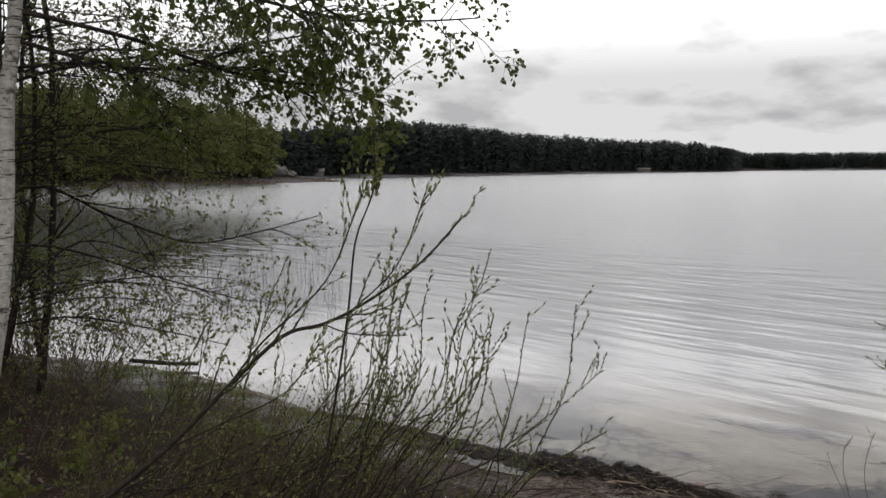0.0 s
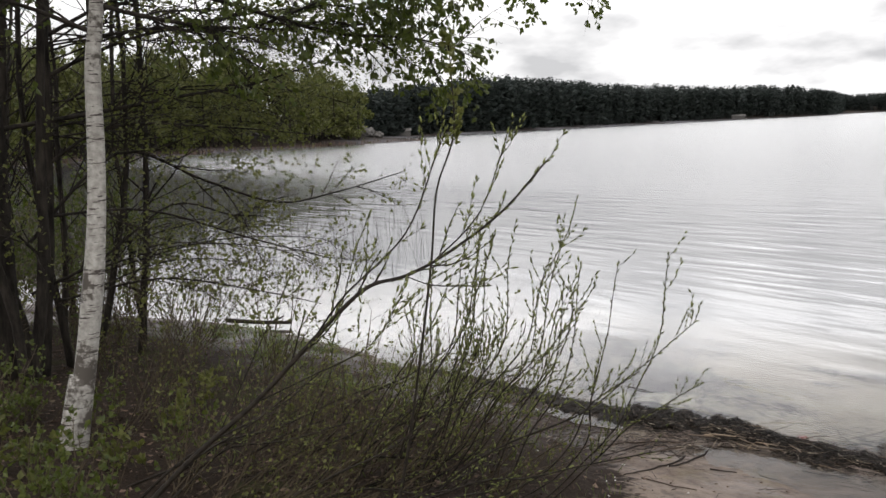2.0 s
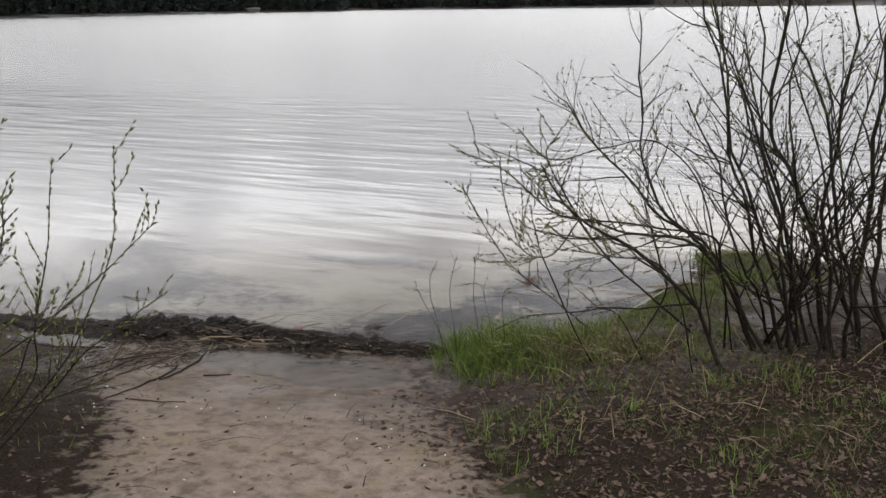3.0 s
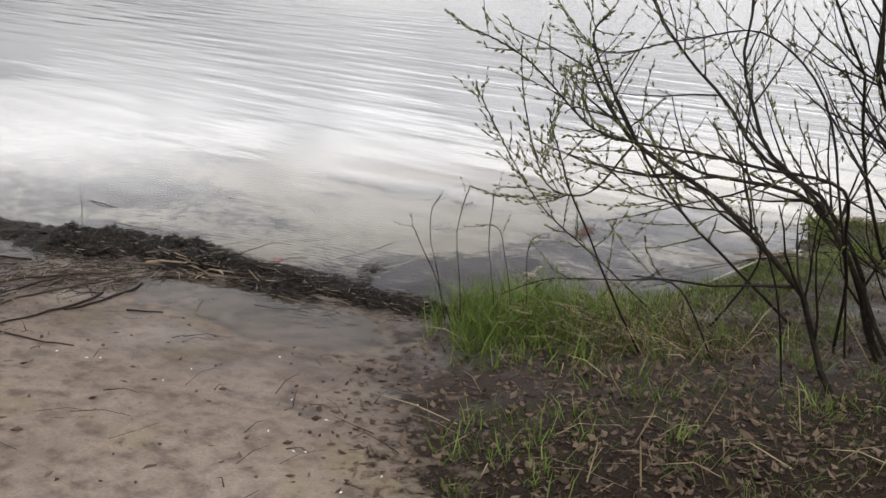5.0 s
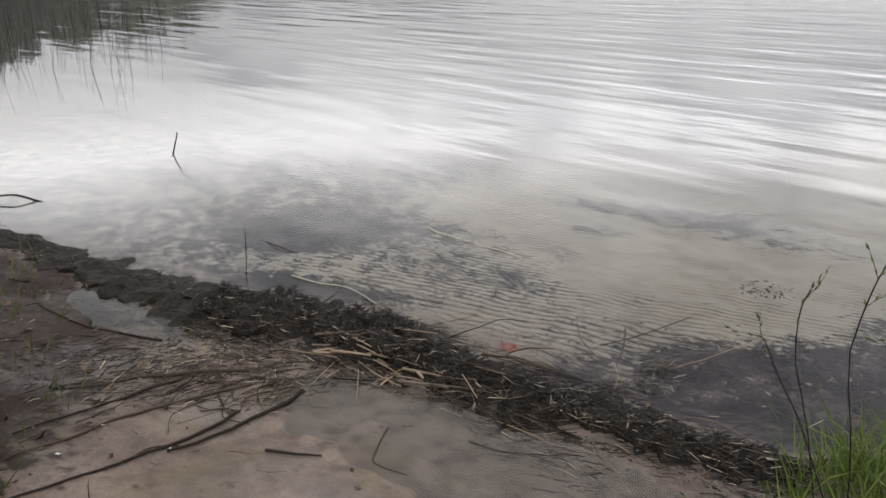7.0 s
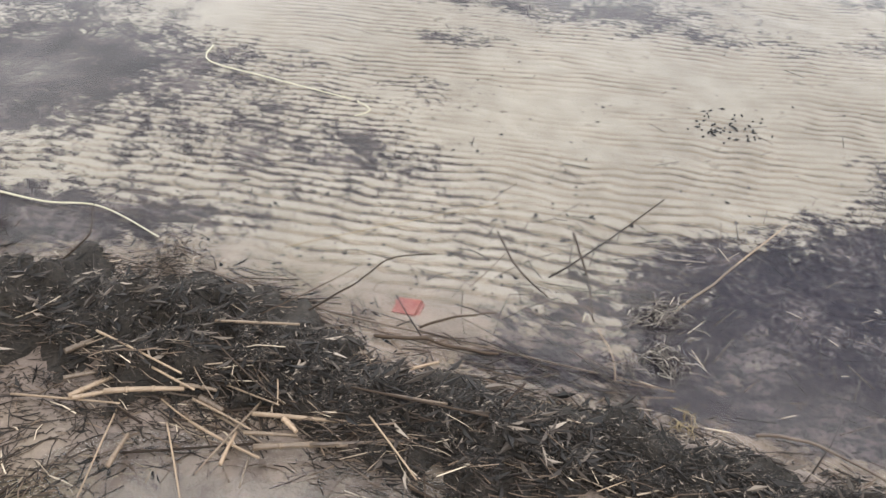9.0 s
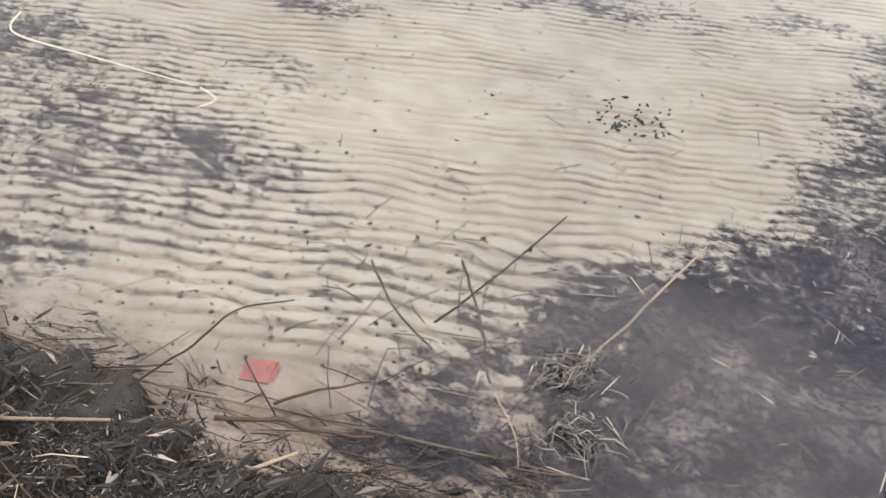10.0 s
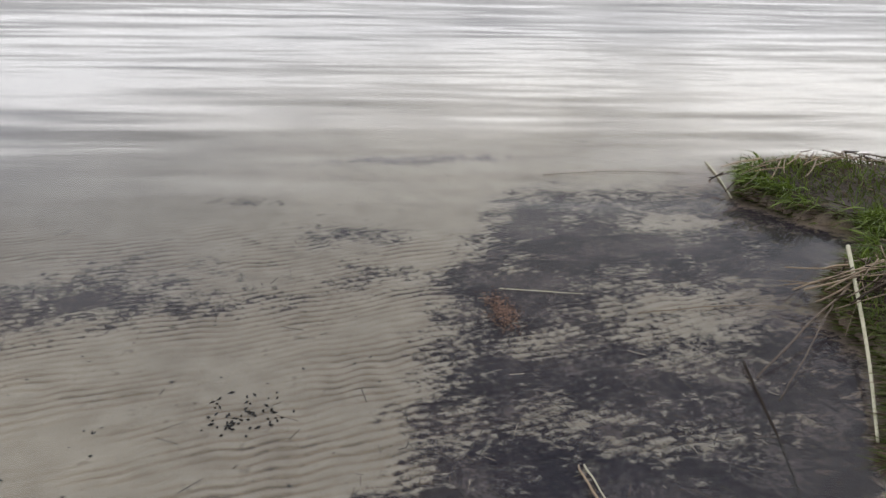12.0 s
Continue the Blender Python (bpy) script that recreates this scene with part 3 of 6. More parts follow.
def puddle(cx, cy, rx, ry, turn, z):
    n, g = 40, Geo()
    c, s = math.cos(radians(turn)), math.sin(radians(turn))
    for i in range(n):
        a = 2 * math.pi * i / n
        k = 1 + 0.12 * math.sin(3 * a + cx) + 0.07 * math.sin(7 * a)
        u, v = rx * math.cos(a) * k, ry * math.sin(a) * k
        g.v.append((cx + u * c - v * s, cy + u * s + v * c, z))
    g.f.append(tuple(range(n)))
    tagged(new("puddle", g.mesh("puddle", M_PUDDLE)), "shallow puddle on wet sand behind the drift line", "puddle", "puddles", "structure")


puddle(6.42, 6.57, 1.12, 0.50, 11, 0.017)
puddle(4.5, 6.28, 0.75, 0.26, 12, 0.022)
puddle(3.9, 5.98, 0.4, 0.14, 8, 0.045)


# ---- far shores ----
SKYLINE_AZ = [50, 80, 103, 108, 114, 121.5, 122.2, 124.5, 129, 135, 139, 142.5, 146, 149, 152, 156]
SKYLINE_EL = [1.4, 1.1, 0.99, 1.02, 0.93, 1.0, 1.25, 1.7, 1.95, 2.38, 2.95, 3.28, 3.05, 2.9, 2.7, 2.6]
SHORE_AZ = [50, 75, 95, 110, 121.6, 122.2, 129, 135, 142, 148, 151, 156]
SHORE_D = [420, 900, 1200, 1200, 1150, 850, 700, 560, 440, 380, 330, 330]


def conifer(g, p, tall):
    """A pine or spruce: a trunk in a ragged crown of branch fans."""
    slim = random.random() < 0.35
    low, wide = (0.06, 0.17) if slim else (random.uniform(0.0, 0.12), 0.21)
    g.tube([p, p + Vector((0, 0, tall * 0.9))], tall * 0.012, tall * 0.004, 4, cap=False)
    for _ in range(62):
        u = low + (1 - low) * random.random() ** 0.85
        r = tall * wide * ((1 - u) ** 0.8 + 0.05 if slim else math.sqrt(max(0.0, 1 - (2 * (u - low) / (1 - low) - 1) ** 2)) * 0.75 + 0.04)
        a = random.uniform(0, 2 * math.pi)
        c = p + Vector((r * 0.55 * math.cos(a), r * 0.55 * math.sin(a), tall * u))
        d = Vector((math.cos(a), math.sin(a), random.uniform(-0.5, 0.5))).normalized()
        g.leaf(c - d * r * 0.5, d, max(r * 1.0, tall * 0.05), 0.7, Vector((random.gauss(0, 0.6), random.gauss(0, 0.6), 1)))


def leafy_tree(wood, crown, p, tall, leaves, size):
    """A trunk with limbs and a crown of loose leaf clumps."""
    wood.tube([p, p + Vector((0.2, 0.1, tall * 0.6)), p + Vector((0.1, 0.3, tall * 0.92))], tall * 0.012, tall * 0.003, 5, cap=False)
    clumps = []
    for _ in range(13):
        a, u = random.uniform(0, 2 * math.pi), random.uniform(0.10, 0.95)
        out = tall * random.uniform(0.06, 0.24) * math.sin(math.pi * min(u + 0.12, 1)) ** 0.6
        c = p + Vector((out * math.cos(a), out * math.sin(a), tall * u))
        wood.tube([p + Vector((0, 0, tall * u * 0.75)), c], tall * 0.004, tall * 0.001, 3, cap=False)
        clumps.append((c, tall * random.uniform(0.06, 0.13)))
    for _ in range(leaves):
        c, r = random.choice(clumps)
        q = c + rand_dir() * r * random.random() ** 0.45
        crown.leaf(q, rand_dir(), size * random.uniform(0.6, 1.4), 0.8)


def far_woods():
    random.seed(11)
    g = Geo()
    for k in range(4800):
        az = random.uniform(60, 103) if k % 10 == 0 else random.uniform(103, 123) if k % 2 else random.uniform(121.5, 155)
        back = random.random() ** 1.5
        d = np.interp(az, SHORE_AZ, SHORE_D) * (1 + 0.22 * back) + 6
        x, y = from_start(az, d)
        top = math.tan(radians(np.interp(az, SKYLINE_AZ, SKYLINE_EL))) * d * random.uniform(0.8, 1.03) * (1 + 0.06 * noise.noise(Vector((az * 1.1, 0, 0)))) + 2.4
        base = height(x, y)
        if base < 0.05:
            continue
        conifer(g, Vector((x, y, base - 0.3)), max(9.0, top - base))
    tagged(new("conifer_wood", g.mesh("conifer_wood", M_PINE, False)), "dark conifer wood along the far shore", "woods", kind="stuff")
    wood, crown = Geo(), Geo()
    for _ in range(250):
        az = random.uniform(150.5, 182)
        d = np.interp(az, [150, 153, 160, 168, 175, 182], [216, 204, 186, 156, 120, 90]) + random.uniform(2, 30)
        x, y = from_start(az, d)
        top = math.tan(radians(np.interp(az, [150, 152, 159, 166, 175, 182], [2.6, 3.5, 4.4, 5.2, 5.9, 6.2]))) * d * random.uniform(0.7, 1.03) + 2.4
        leafy_tree(wood, crown, Vector((x, y, height(x, y) - 0.2)), top, 900, 0.55)
    tagged(new("spring_wood", crown.mesh("spring_wood", M_WOOD_FAR, False)), "pale green spring wood round the bay", "woods", kind="stuff")
    tagged(new("wood_trunks", wood.mesh("wood_trunks", M_BARK)), "grey trunks of the wood round the bay", "woods", kind="stuff")
    reeds = Geo()
    for _ in range(2600):
        az = random.uniform(146.8, 178)
        d = np.interp(az, [147, 149, 153, 160, 168, 175, 182], [223, 214, 200, 180, 150, 110, 80]) - random.uniform(-2, 5)
        x, y = from_start(az, d)
        reeds.blade(Vector((x, y, -0.2)), Vector((random.gauss(0, 0.08), random.gauss(0, 0.08), 1)).normalized(), random.uniform(0.5, 1.3), 0.12, rand_dir())
    tagged(new("reed_bed", reeds.mesh("reed_bed", M_DEAD)), "dry brown reed bed along the bay", "reeds", kind="stuff")


def water_reeds():
    """Last year's stalks that stand in the open water of the bay."""
    random.seed(12)
    g = Geo()
    for _ in range(340):
        az = random.uniform(146.5, 166)
        d = random.uniform(15, 27) + max(0, az - 155) * 0.5
        x, y = from_start(az, d)
        d0 = Vector((random.gauss(0, 0.12), random.gauss(0, 0.12), 1)).normalized()
        p = Vector((x, y, -0.5))
        g.tube([p, p + d0 * random.uniform(0.7, 1.2)], 0.004, 0.002, 3, cap=False)
    tagged(new("water_reeds", g.mesh("water_reeds", M_TWIG)), "sparse dead reed stalks standing in the water", "reeds", kind="stuff")


def boulder(place, size):
    bm = bmesh.new()
    bmesh.ops.create_icosphere(bm, subdivisions=3, radius=1)
    for v in bm.verts:
        v.co *= 1 + 0.28 * (noise.noise(v.co * 1.7 + Vector(place)) + 0.5 * noise.noise(v.co * 4))
        v.co = Vector((v.co.x * size, v.co.y * size * 0.8, v.co.z * size * 0.7))
    me = bpy.data.meshes.new("boulder")
    bm.to_mesh(me)
    bm.free()
    me.materials.append(M_ROCK)
    ob = new("boulder", me)
    ob.location = place
    tagged(ob, "grey boulder on the far point of land", "rock", "boulders on the point")


def boat_shed(az, d, w):
    """A low pale hut by the far water."""
    x, y = from_start(az, d)
    z = max(height(x, y), 0.1)
    top = hub("boat_shed", (x, y, z), "small pale hut by the far shore", "hut", "huts on the far shore")
    turn = Matrix.Translation((x, y, z)) @ Matrix.Rotation(radians(az + 90), 4, "Z")
    wall, roof = Geo(), Geo()
    wall.v = [turn @ Vector(p) for p in ((-w, -2, -0.5), (w, -2, -0.5), (w, 2, -0.5), (-w, 2, -0.5), (-w, -2, 2.2), (w, -2, 2.2), (w, 2, 2.2), (-w, 2, 2.2))]
    wall.f = [(0, 1, 5, 4), (1, 2, 6, 5), (2, 3, 7, 6), (3, 0, 4, 7)]
    roof.v = [turn @ Vector(p) for p in ((-w - .4, -2.4, 2.1), (w + .4, -2.4, 2.1), (w + .4, 2.4, 2.1), (-w - .4, 2.4, 2.1), (-w - .4, 0, 3.4), (w + .4, 0, 3.4))]
    roof.f = [(0, 1, 5, 4), (2, 3, 4, 5), (0, 4, 3), (1, 2, 5), (3, 2, 1, 0)]
    under(top, wall.part("wall", M_HUT, smooth=False), roof.part("roof", M_ROCK, smooth=False))


# ---- trees on the left bank ----
def lean_leaves(g, size, per=3, droop=0.5, spread=0.5, width=0.75):
    def deck(line):
        for k in range(per):
            p, d = along(line, random.uniform(0.25, 1.0))
            w = (d * spread + rand_dir() * 0.7 + Vector((0, 0, -droop))).normalized()
            g.leaf(p, w, size * random.uniform(0.6, 1.25), width)
    return deck


def catkins(g, length, r, gap=0.035, lo=0.1):
    """Buds set alternately up a shoot, leaning along it."""
    def deck(line):
        total = sum((b - a).length for a, b in zip(line, line[1:]))
        n = max(2, int(total * (1 - lo) / gap))
        for k in range(n):
            p, d = along(line, lo + (1 - lo) * (k + random.uniform(0, 0.8)) / n)
            g.spindle(p, (d + rand_dir() * 0.45).normalized(), length * random.uniform(0.6, 1.3), r)
    return deck


def birch():
    random.seed(21)
    z = height(4.28, 2.41)
    top = hub("birch_tree", (4.28, 2.41, z), "slender white birch with young leaves on the bank", "tree")
    trunk, leaves = Geo(), Geo()
    line = bow([(4.27, 2.37, z - 0.15), (4.28, 2.43, z + 0.15), (4.30, 2.51, 1.24), (4.32, 2.61, 1.86), (4.33, 2.66, 2.38), (4.34, 2.69, 2.93), (4.35, 2.76, 3.5), (4.45, 2.8, 5.0), (4.4, 2.9, 7.5)], 6)
    trunk.tube(line, 0.076, 0.026, 16, rough=0.10)
    trunk.tube(bow([(4.27, 2.37, z - 0.15), (4.272, 2.385, z + 0.05), (4.29, 2.465, z + 0.42)], 5), 0.098, 0.068, 16, rough=0.16)
    parts = [trunk.part("trunk", M_BIRCH, label="white bark with dark bands")]
    limbs = [[(4.35, 2.76, 3.25), (4.42, 3.1, 3.17), (4.51, 3.58, 3.13), (4.61, 4.1, 3.31), (4.69, 4.49, 3.4)],
             [(4.35, 2.75, 3.42), (4.47, 3.38, 3.3), (4.61, 4.09, 3.1), (4.73, 4.67, 3.06), (4.81, 5.0, 2.95)],
             [(4.35, 2.78, 3.69), (4.54, 3.74, 3.66), (4.73, 4.69, 3.52), (4.86, 5.31, 3.55), (4.97, 5.75, 3.6)],
             [(4.35, 2.78, 3.85), (4.9, 3.4, 3.75), (5.3, 4.1, 3.5), (5.4, 4.5, 3.25)],
             [(4.36, 2.78, 4.1), (4.0, 3.6, 4.1), (3.9, 4.5, 3.95)],
             [(4.34, 2.7, 3.1), (4.2, 2.2, 3.3), (4.0, 1.6, 3.35)],
             [(4.35, 2.75, 3.6), (4.5, 2.2, 3.8), (4.7, 1.5, 3.7)]]
    # unseen upper crown, added above the view to shade the bank
    for k in range(8):
        a, z0, n = k * 2.4, 4.4 + 0.36 * k, random.uniform(1.0, 1.9)
        limbs.append([(4.42, 2.8, z0), (4.42 + 0.5 * n * math.cos(a), 2.8 + 0.5 * n * math.sin(a), z0 + 0.25), (4.42 + n * math.cos(a), 2.8 + n * math.sin(a), z0 + 0.1)])
    for limb in limbs:
        w = Geo()
        pts = bow(limb, 5)
        w.tube(pts, 0.016, 0.005, 6, cap=False)
        sprout(w, lean_leaves(leaves, 0.048, 5), pts, 0.016, 23, 0.66, 1, 0.12, 0.8, -0.02)
        parts.append(w.part("limb", M_BARK))
    parts.append(leaves.part("foliage", M_LEAF, kind="stuff", smooth=False))
    under(top, *parts)


def alder():
    random.seed(22)
    z = height(2.0, 2.4)
    top = hub("alder_tree", (2.0, 2.4, z), "dark many-stemmed alder with boughs over the water", "tree")
    leaves, parts = Geo(), []
    stems = [([(1.97, 2.33, z - 0.2), (2.0, 2.36, 1.2), (2.01, 2.39, 2.05), (2.01, 2.40, 3.2), (2.0, 2.42, 5.5), (1.9, 2.5, 8.0)], 0.155, 0.09),
             ([(2.04, 2.62, z - 0.2), (2.06, 2.78, 1.78), (2.07, 2.86, 2.96), (2.1, 2.95, 4.2), (2.2, 3.1, 6.5)], 0.042, 0.025),
             ([(2.2, 2.5, z - 0.2), (2.3, 2.66, 1.5), (2.4, 2.72, 2.5), (2.5, 2.9, 4.5)], 0.05, 0.025)]
    for line, r0, r1 in stems:
        g = Geo()
        g.tube(bow(line, 14), r0, r1, 22, rough=0.32)
        parts.append(g.part("trunk", M_BARK))
    limbs = [([(2.01, 2.43, 2.6), (2.12, 3.23, 2.72), (2.21, 3.94, 2.84), (2.29, 4.5, 2.92), (2.38, 5.21, 3.13)], 0.034, 0),
             ([(2.04, 2.63, 1.7), (2.13, 3.35, 2.38), (2.23, 4.06, 2.1), (2.31, 4.67, 1.87), (2.38, 5.22, 1.92), (2.48, 5.92, 2.07)], 0.024, 0),
             ([(2.03, 2.6, 1.28), (2.11, 3.16, 1.52), (2.19, 3.75, 1.92), (2.25, 4.25, 1.79), (2.29, 4.51, 1.76)], 0.022, 0),
             ([(2.06, 2.8, 1.9), (2.3, 3.5, 1.9), (2.5, 4.3, 1.6), (2.6, 5.0, 1.35)], 0.02, 0),
             ([(2.06, 2.8, 1.2), (2.2, 3.6, 1.3), (2.3, 4.4, 1.1), (2.4, 5.0, 0.9)], 0.018, 0),
             ([(2.05, 2.8, 2.3), (2.3, 3.3, 2.6), (2.5, 4.2, 2.55), (2.6, 5.0, 2.45)], 0.022, 0),
             ([(2.06, 2.85, 3.0), (2.2, 3.5, 3.3), (2.4, 4.4, 3.5), (2.5, 5.2, 3.6)], 0.03, 0),
             ([(2.05, 2.85, 3.3), (1.8, 3.6, 3.7), (1.7, 4.5, 3.9)], 0.03, 0),
             ([(2.0, 2.4, 2.6), (1.95, 1.9, 2.62), (1.9, 1.2, 2.7)], 0.03, 0),
             ([(2.0, 2.4, 3.2), (2.2, 1.8, 3.6), (2.3, 1.2, 3.7)], 0.03, 0),
             ([(2.0, 2.5, 3.4), (2.5, 3.0, 3.9), (3.0, 3.6, 4.1)], 0.03, 0),
             ([(2.3, 2.66, 1.6), (2.6, 2.2, 2.1), (2.8, 1.7, 2.3)], 0.02, 0)]
    # high limbs out of view, added so their leaves darken the ground below
    for k in range(8):
        a, z0, n = k * 2.4, 4.5 + 0.42 * k, random.uniform(1.4, 2.6)
        limbs.append(([(2.0, 2.45, z0), (2.0 + 0.5 * n * math.cos(a), 2.45 + 0.5 * n * math.sin(a), z0 + 0.35), (2.0 + n * math.cos(a), 2.45 + n * math.sin(a), z0 + 0.3)], 0.03, 0))
    for _ in range(17):
        y0, z0, n = random.uniform(2.6, 2.9), random.triangular(1.7, 4.2, 3.3), random.uniform(1.3, 3.0)
        dx, rise = random.uniform(-0.4, 0.7), random.uniform(-0.1, 0.5)
        limbs.append(([(2.05, y0, z0), (2.05 + 0.35 * dx, y0 + 0.4 * n, z0 + rise), (2.05 + 0.7 * dx, y0 + 0.75 * n, z0 + rise * 0.8), (2.05 + dx, y0 + n, z0 + rise * 0.5 - 0.1)], 0.014, 0))
    for _ in range(4):
        y0, z0, n, dx = random.uniform(2.7, 3.2), random.uniform(0.9, 1.7), random.uniform(1.4, 2.8), random.uniform(-0.5, 0.6)
        limbs.append(([(2.05, y0, z0), (2.05 + 0.4 * dx, y0 + 0.4 * n, z0 + 0.15), (2.05 + 0.8 * dx, y0 + 0.8 * n, z0 + 0.05), (2.05 + dx, y0 + n, z0 - 0.15)], 0.013, 2))
    for line, r, sparse in limbs:
        w, pts, r = Geo(), bow(line, 5), r * 0.65
        w.tube(pts, r, r * 0.25, 6, cap=False)
        sprout(w, lean_leaves(leaves, 0.036, sparse or 4, 0.1), pts, r, 15, 0.8, 1, 0.08, 0.75, -0.01, 0.3)
        parts.append(w.part("limb", M_BARK))
    parts.append(leaves.part("foliage", M_LEAF_PALE, kind="stuff", smooth=False))
    under(top, *parts)


def sapling(points, r, seed, size=0.04, side=10):
    random.seed(seed)
    x, y = points[0][:2]
    z = height(x, y)
    top = hub("sapling", (x, y, z), "thin dark sapling with a few young leaves", "tree", "saplings on the bank")
    w, lf = Geo(), Geo()
    pts = bow([(x, y, z - 0.1), *[(p[0] + random.gauss(0, 0.12), p[1] + random.gauss(0, 0.15), p[2]) for p in points[1:]]], 6)
    pts = [p + Vector((0.05 * noise.noise(p * 1.3), 0.07 * noise.noise(p * 1.3 + Vector((9, 0, 0))), 0)) for p in pts]
    w.tube(pts, r, r * 0.3, 9, rough=0.25)
    parts = []
    for _ in range(side + 4):
        twigs = Geo()
        sprout(twigs, lean_leaves(lf, size, 4, 0.1), pts, r * 0.6, 1, 0.8, 1, 0.3, 0.8, 0.05)
        parts.append(twigs.part("branch", M_TWIG))
    under(top, w.part("trunk", M_BARK), *parts, lf.part("foliage", M_LEAF_PALE, kind="stuff", smooth=False))


def undergrowth(x, y, tall, n, seed, leafy=4, size=0.03, lean=(0.2, 0.3), mat=None):
    """A low bank shrub: thin stems that fan out from one root."""
    random.seed(seed)
    z = height(x, y)
    top = hub("bank_shrub", (x, y, z), "low twiggy shrub with small spring leaves", "shrub", "shrubs on the bank")
    parts, lf = [], Geo()
    for _ in range(n):
        w = Geo()
        d = Vector((random.gauss(lean[0], 0.5), random.gauss(lean[1], 0.5), 1.0)).normalized()
        pts = twig_line((x + random.gauss(0, 0.08), y + random.gauss(0, 0.08), z - 0.03), d, tall * random.uniform(0.6, 1.15), 6, 0.12, 0.02)
        w.tube(pts, 0.0045, 0.0015, 4, cap=False)
        sprout(w, lean_leaves(lf, size, leafy, 0.0), pts, 0.004, 5, tall * 0.35, 0, 0.2, 0.6, 0.05)
        parts.append(w.part("stem", M_SHOOT))
    under(top, *parts, lf.part("foliage", mat or M_LEAF_PALE, kind="stuff", smooth=False))


def fallen_log():
    random.seed(25)
    g = Geo()
    pts = bow([(-1.35, 5.45, 0.10), (-1.0, 5.8, 0.07), (-0.75, 6.1, 0.06)], 6)
    g.tube(pts, 0.028, 0.022, 10)
    g.tube([(-0.95, 5.9, 0.06), (-0.85, 6.05, 0.14)], 0.012, 0.007, 6)
    tagged(new("fallen_log", g.mesh("fallen_log", M_BARK)), "dark fallen log lying over the water's edge", "log")


# ---- willows ----
def willow_limb(parts, name, buds, points, r, shoots, length, lo=0.3, level=0, gap=0.04, lift=0.16, bud=0.022, angle=0.6, bent=0.0):
    """A stem with its side shoots; each shoot is a part of the stem."""
    pts, wood = bow(points, 6), Geo()
    pts = [p + noise.noise_vector(p * 2.6) * bent * min(1.0, i / 5) for i, p in enumerate(pts)]
    wood.tube(pts, r, max(r * 0.3, 0.0016), 6, cap=False)
    deck = catkins(buds, bud * 1.12, bud * 0.18, gap * 0.8)
    deck(pts[len(pts) // 2:])
    stem = wood.part(name, M_TWIG)
    for _ in range(shoots):
        g = Geo()
        sprout(g, deck, pts, r, 1, length, level, lo, angle, lift)
        g.part("shoot", M_TWIG, stem)
    parts.append(stem)


def bank_willow():
    """The leaning willow beside the path: a forked bough and a tall leafy shoot."""
    random.seed(31)
    x, y = 6.45, 1.95
    z = height(x, y)
    top = hub("willow_shrub", (x, y, z), "leaning willow with a forked bough and spring catkins", "shrub")
    buds, leaves, parts = Geo(), Geo(), []
    for line, r, n, size in (([(6.40, 1.88, z - 0.1), (6.73, 2.27, 1.28), (6.89, 2.51, 1.52), (7.01, 2.70, 1.74), (7.11, 2.86, 1.91), (7.19, 2.98, 1.95), (7.27, 3.10, 2.02), (7.38, 3.27, 2.16), (7.46, 3.40, 2.32)], 0.011, 7, 0.2),
                             ([(7.01, 2.70, 1.74), (7.07, 2.80, 1.89), (7.19, 2.99, 2.10), (7.25, 3.09, 2.36), (7.28, 3.12, 2.45)], 0.0042, 7, 0.16),
                             ([(7.19, 2.98, 1.95), (7.24, 3.07, 1.91), (7.34, 3.22, 1.90)], 0.0025, 4, 0.14),
                             ([(7.24, 3.06, 1.99), (7.33, 3.21, 2.16), (7.39, 3.30, 2.43)], 0.003, 4, 0.16),
                             ([(6.89, 2.51, 1.52), (7.05, 2.65, 1.62), (7.15, 2.85, 1.72), (7.2, 2.95, 1.88)], 0.003, 5, 0.16),
                             ([(6.8, 2.4, 1.4), (6.8, 2.55, 1.65), (6.85, 2.7, 1.95)], 0.003, 5, 0.16)):
        willow_limb(parts, "bough", buds, line, r, n + 4, size * 1.5, 0.3, 0, 0.03, 0.16, 0.026)
    shoot = Geo()
    line = bow([(6.70, 3.10, height(6.7, 3.1) - 0.05), (6.76, 3.20, 1.08), (6.80, 3.26, 1.47), (6.84, 3.32, 1.91), (6.86, 3.35, 2.21), (6.91, 3.41, 2.43), (6.91, 3.41, 2.66), (6.90, 3.41, 2.79)], 5)
    shoot.tube(line, 0.007, 0.0018, 6, cap=False)
    sprout(shoot, lean_leaves(leaves, 0.03, 5, -0.2), line, 0.004, 30, 0.10, 0, 0.62, 0.5, 0.1)
    parts += [shoot.part("leader", M_TWIG), leaves.part("foliage", M_LEAF_PALE, kind="stuff", smooth=False), buds.part("catkin_spray", M_BUD, kind="stuff")]
    under(top, *parts)


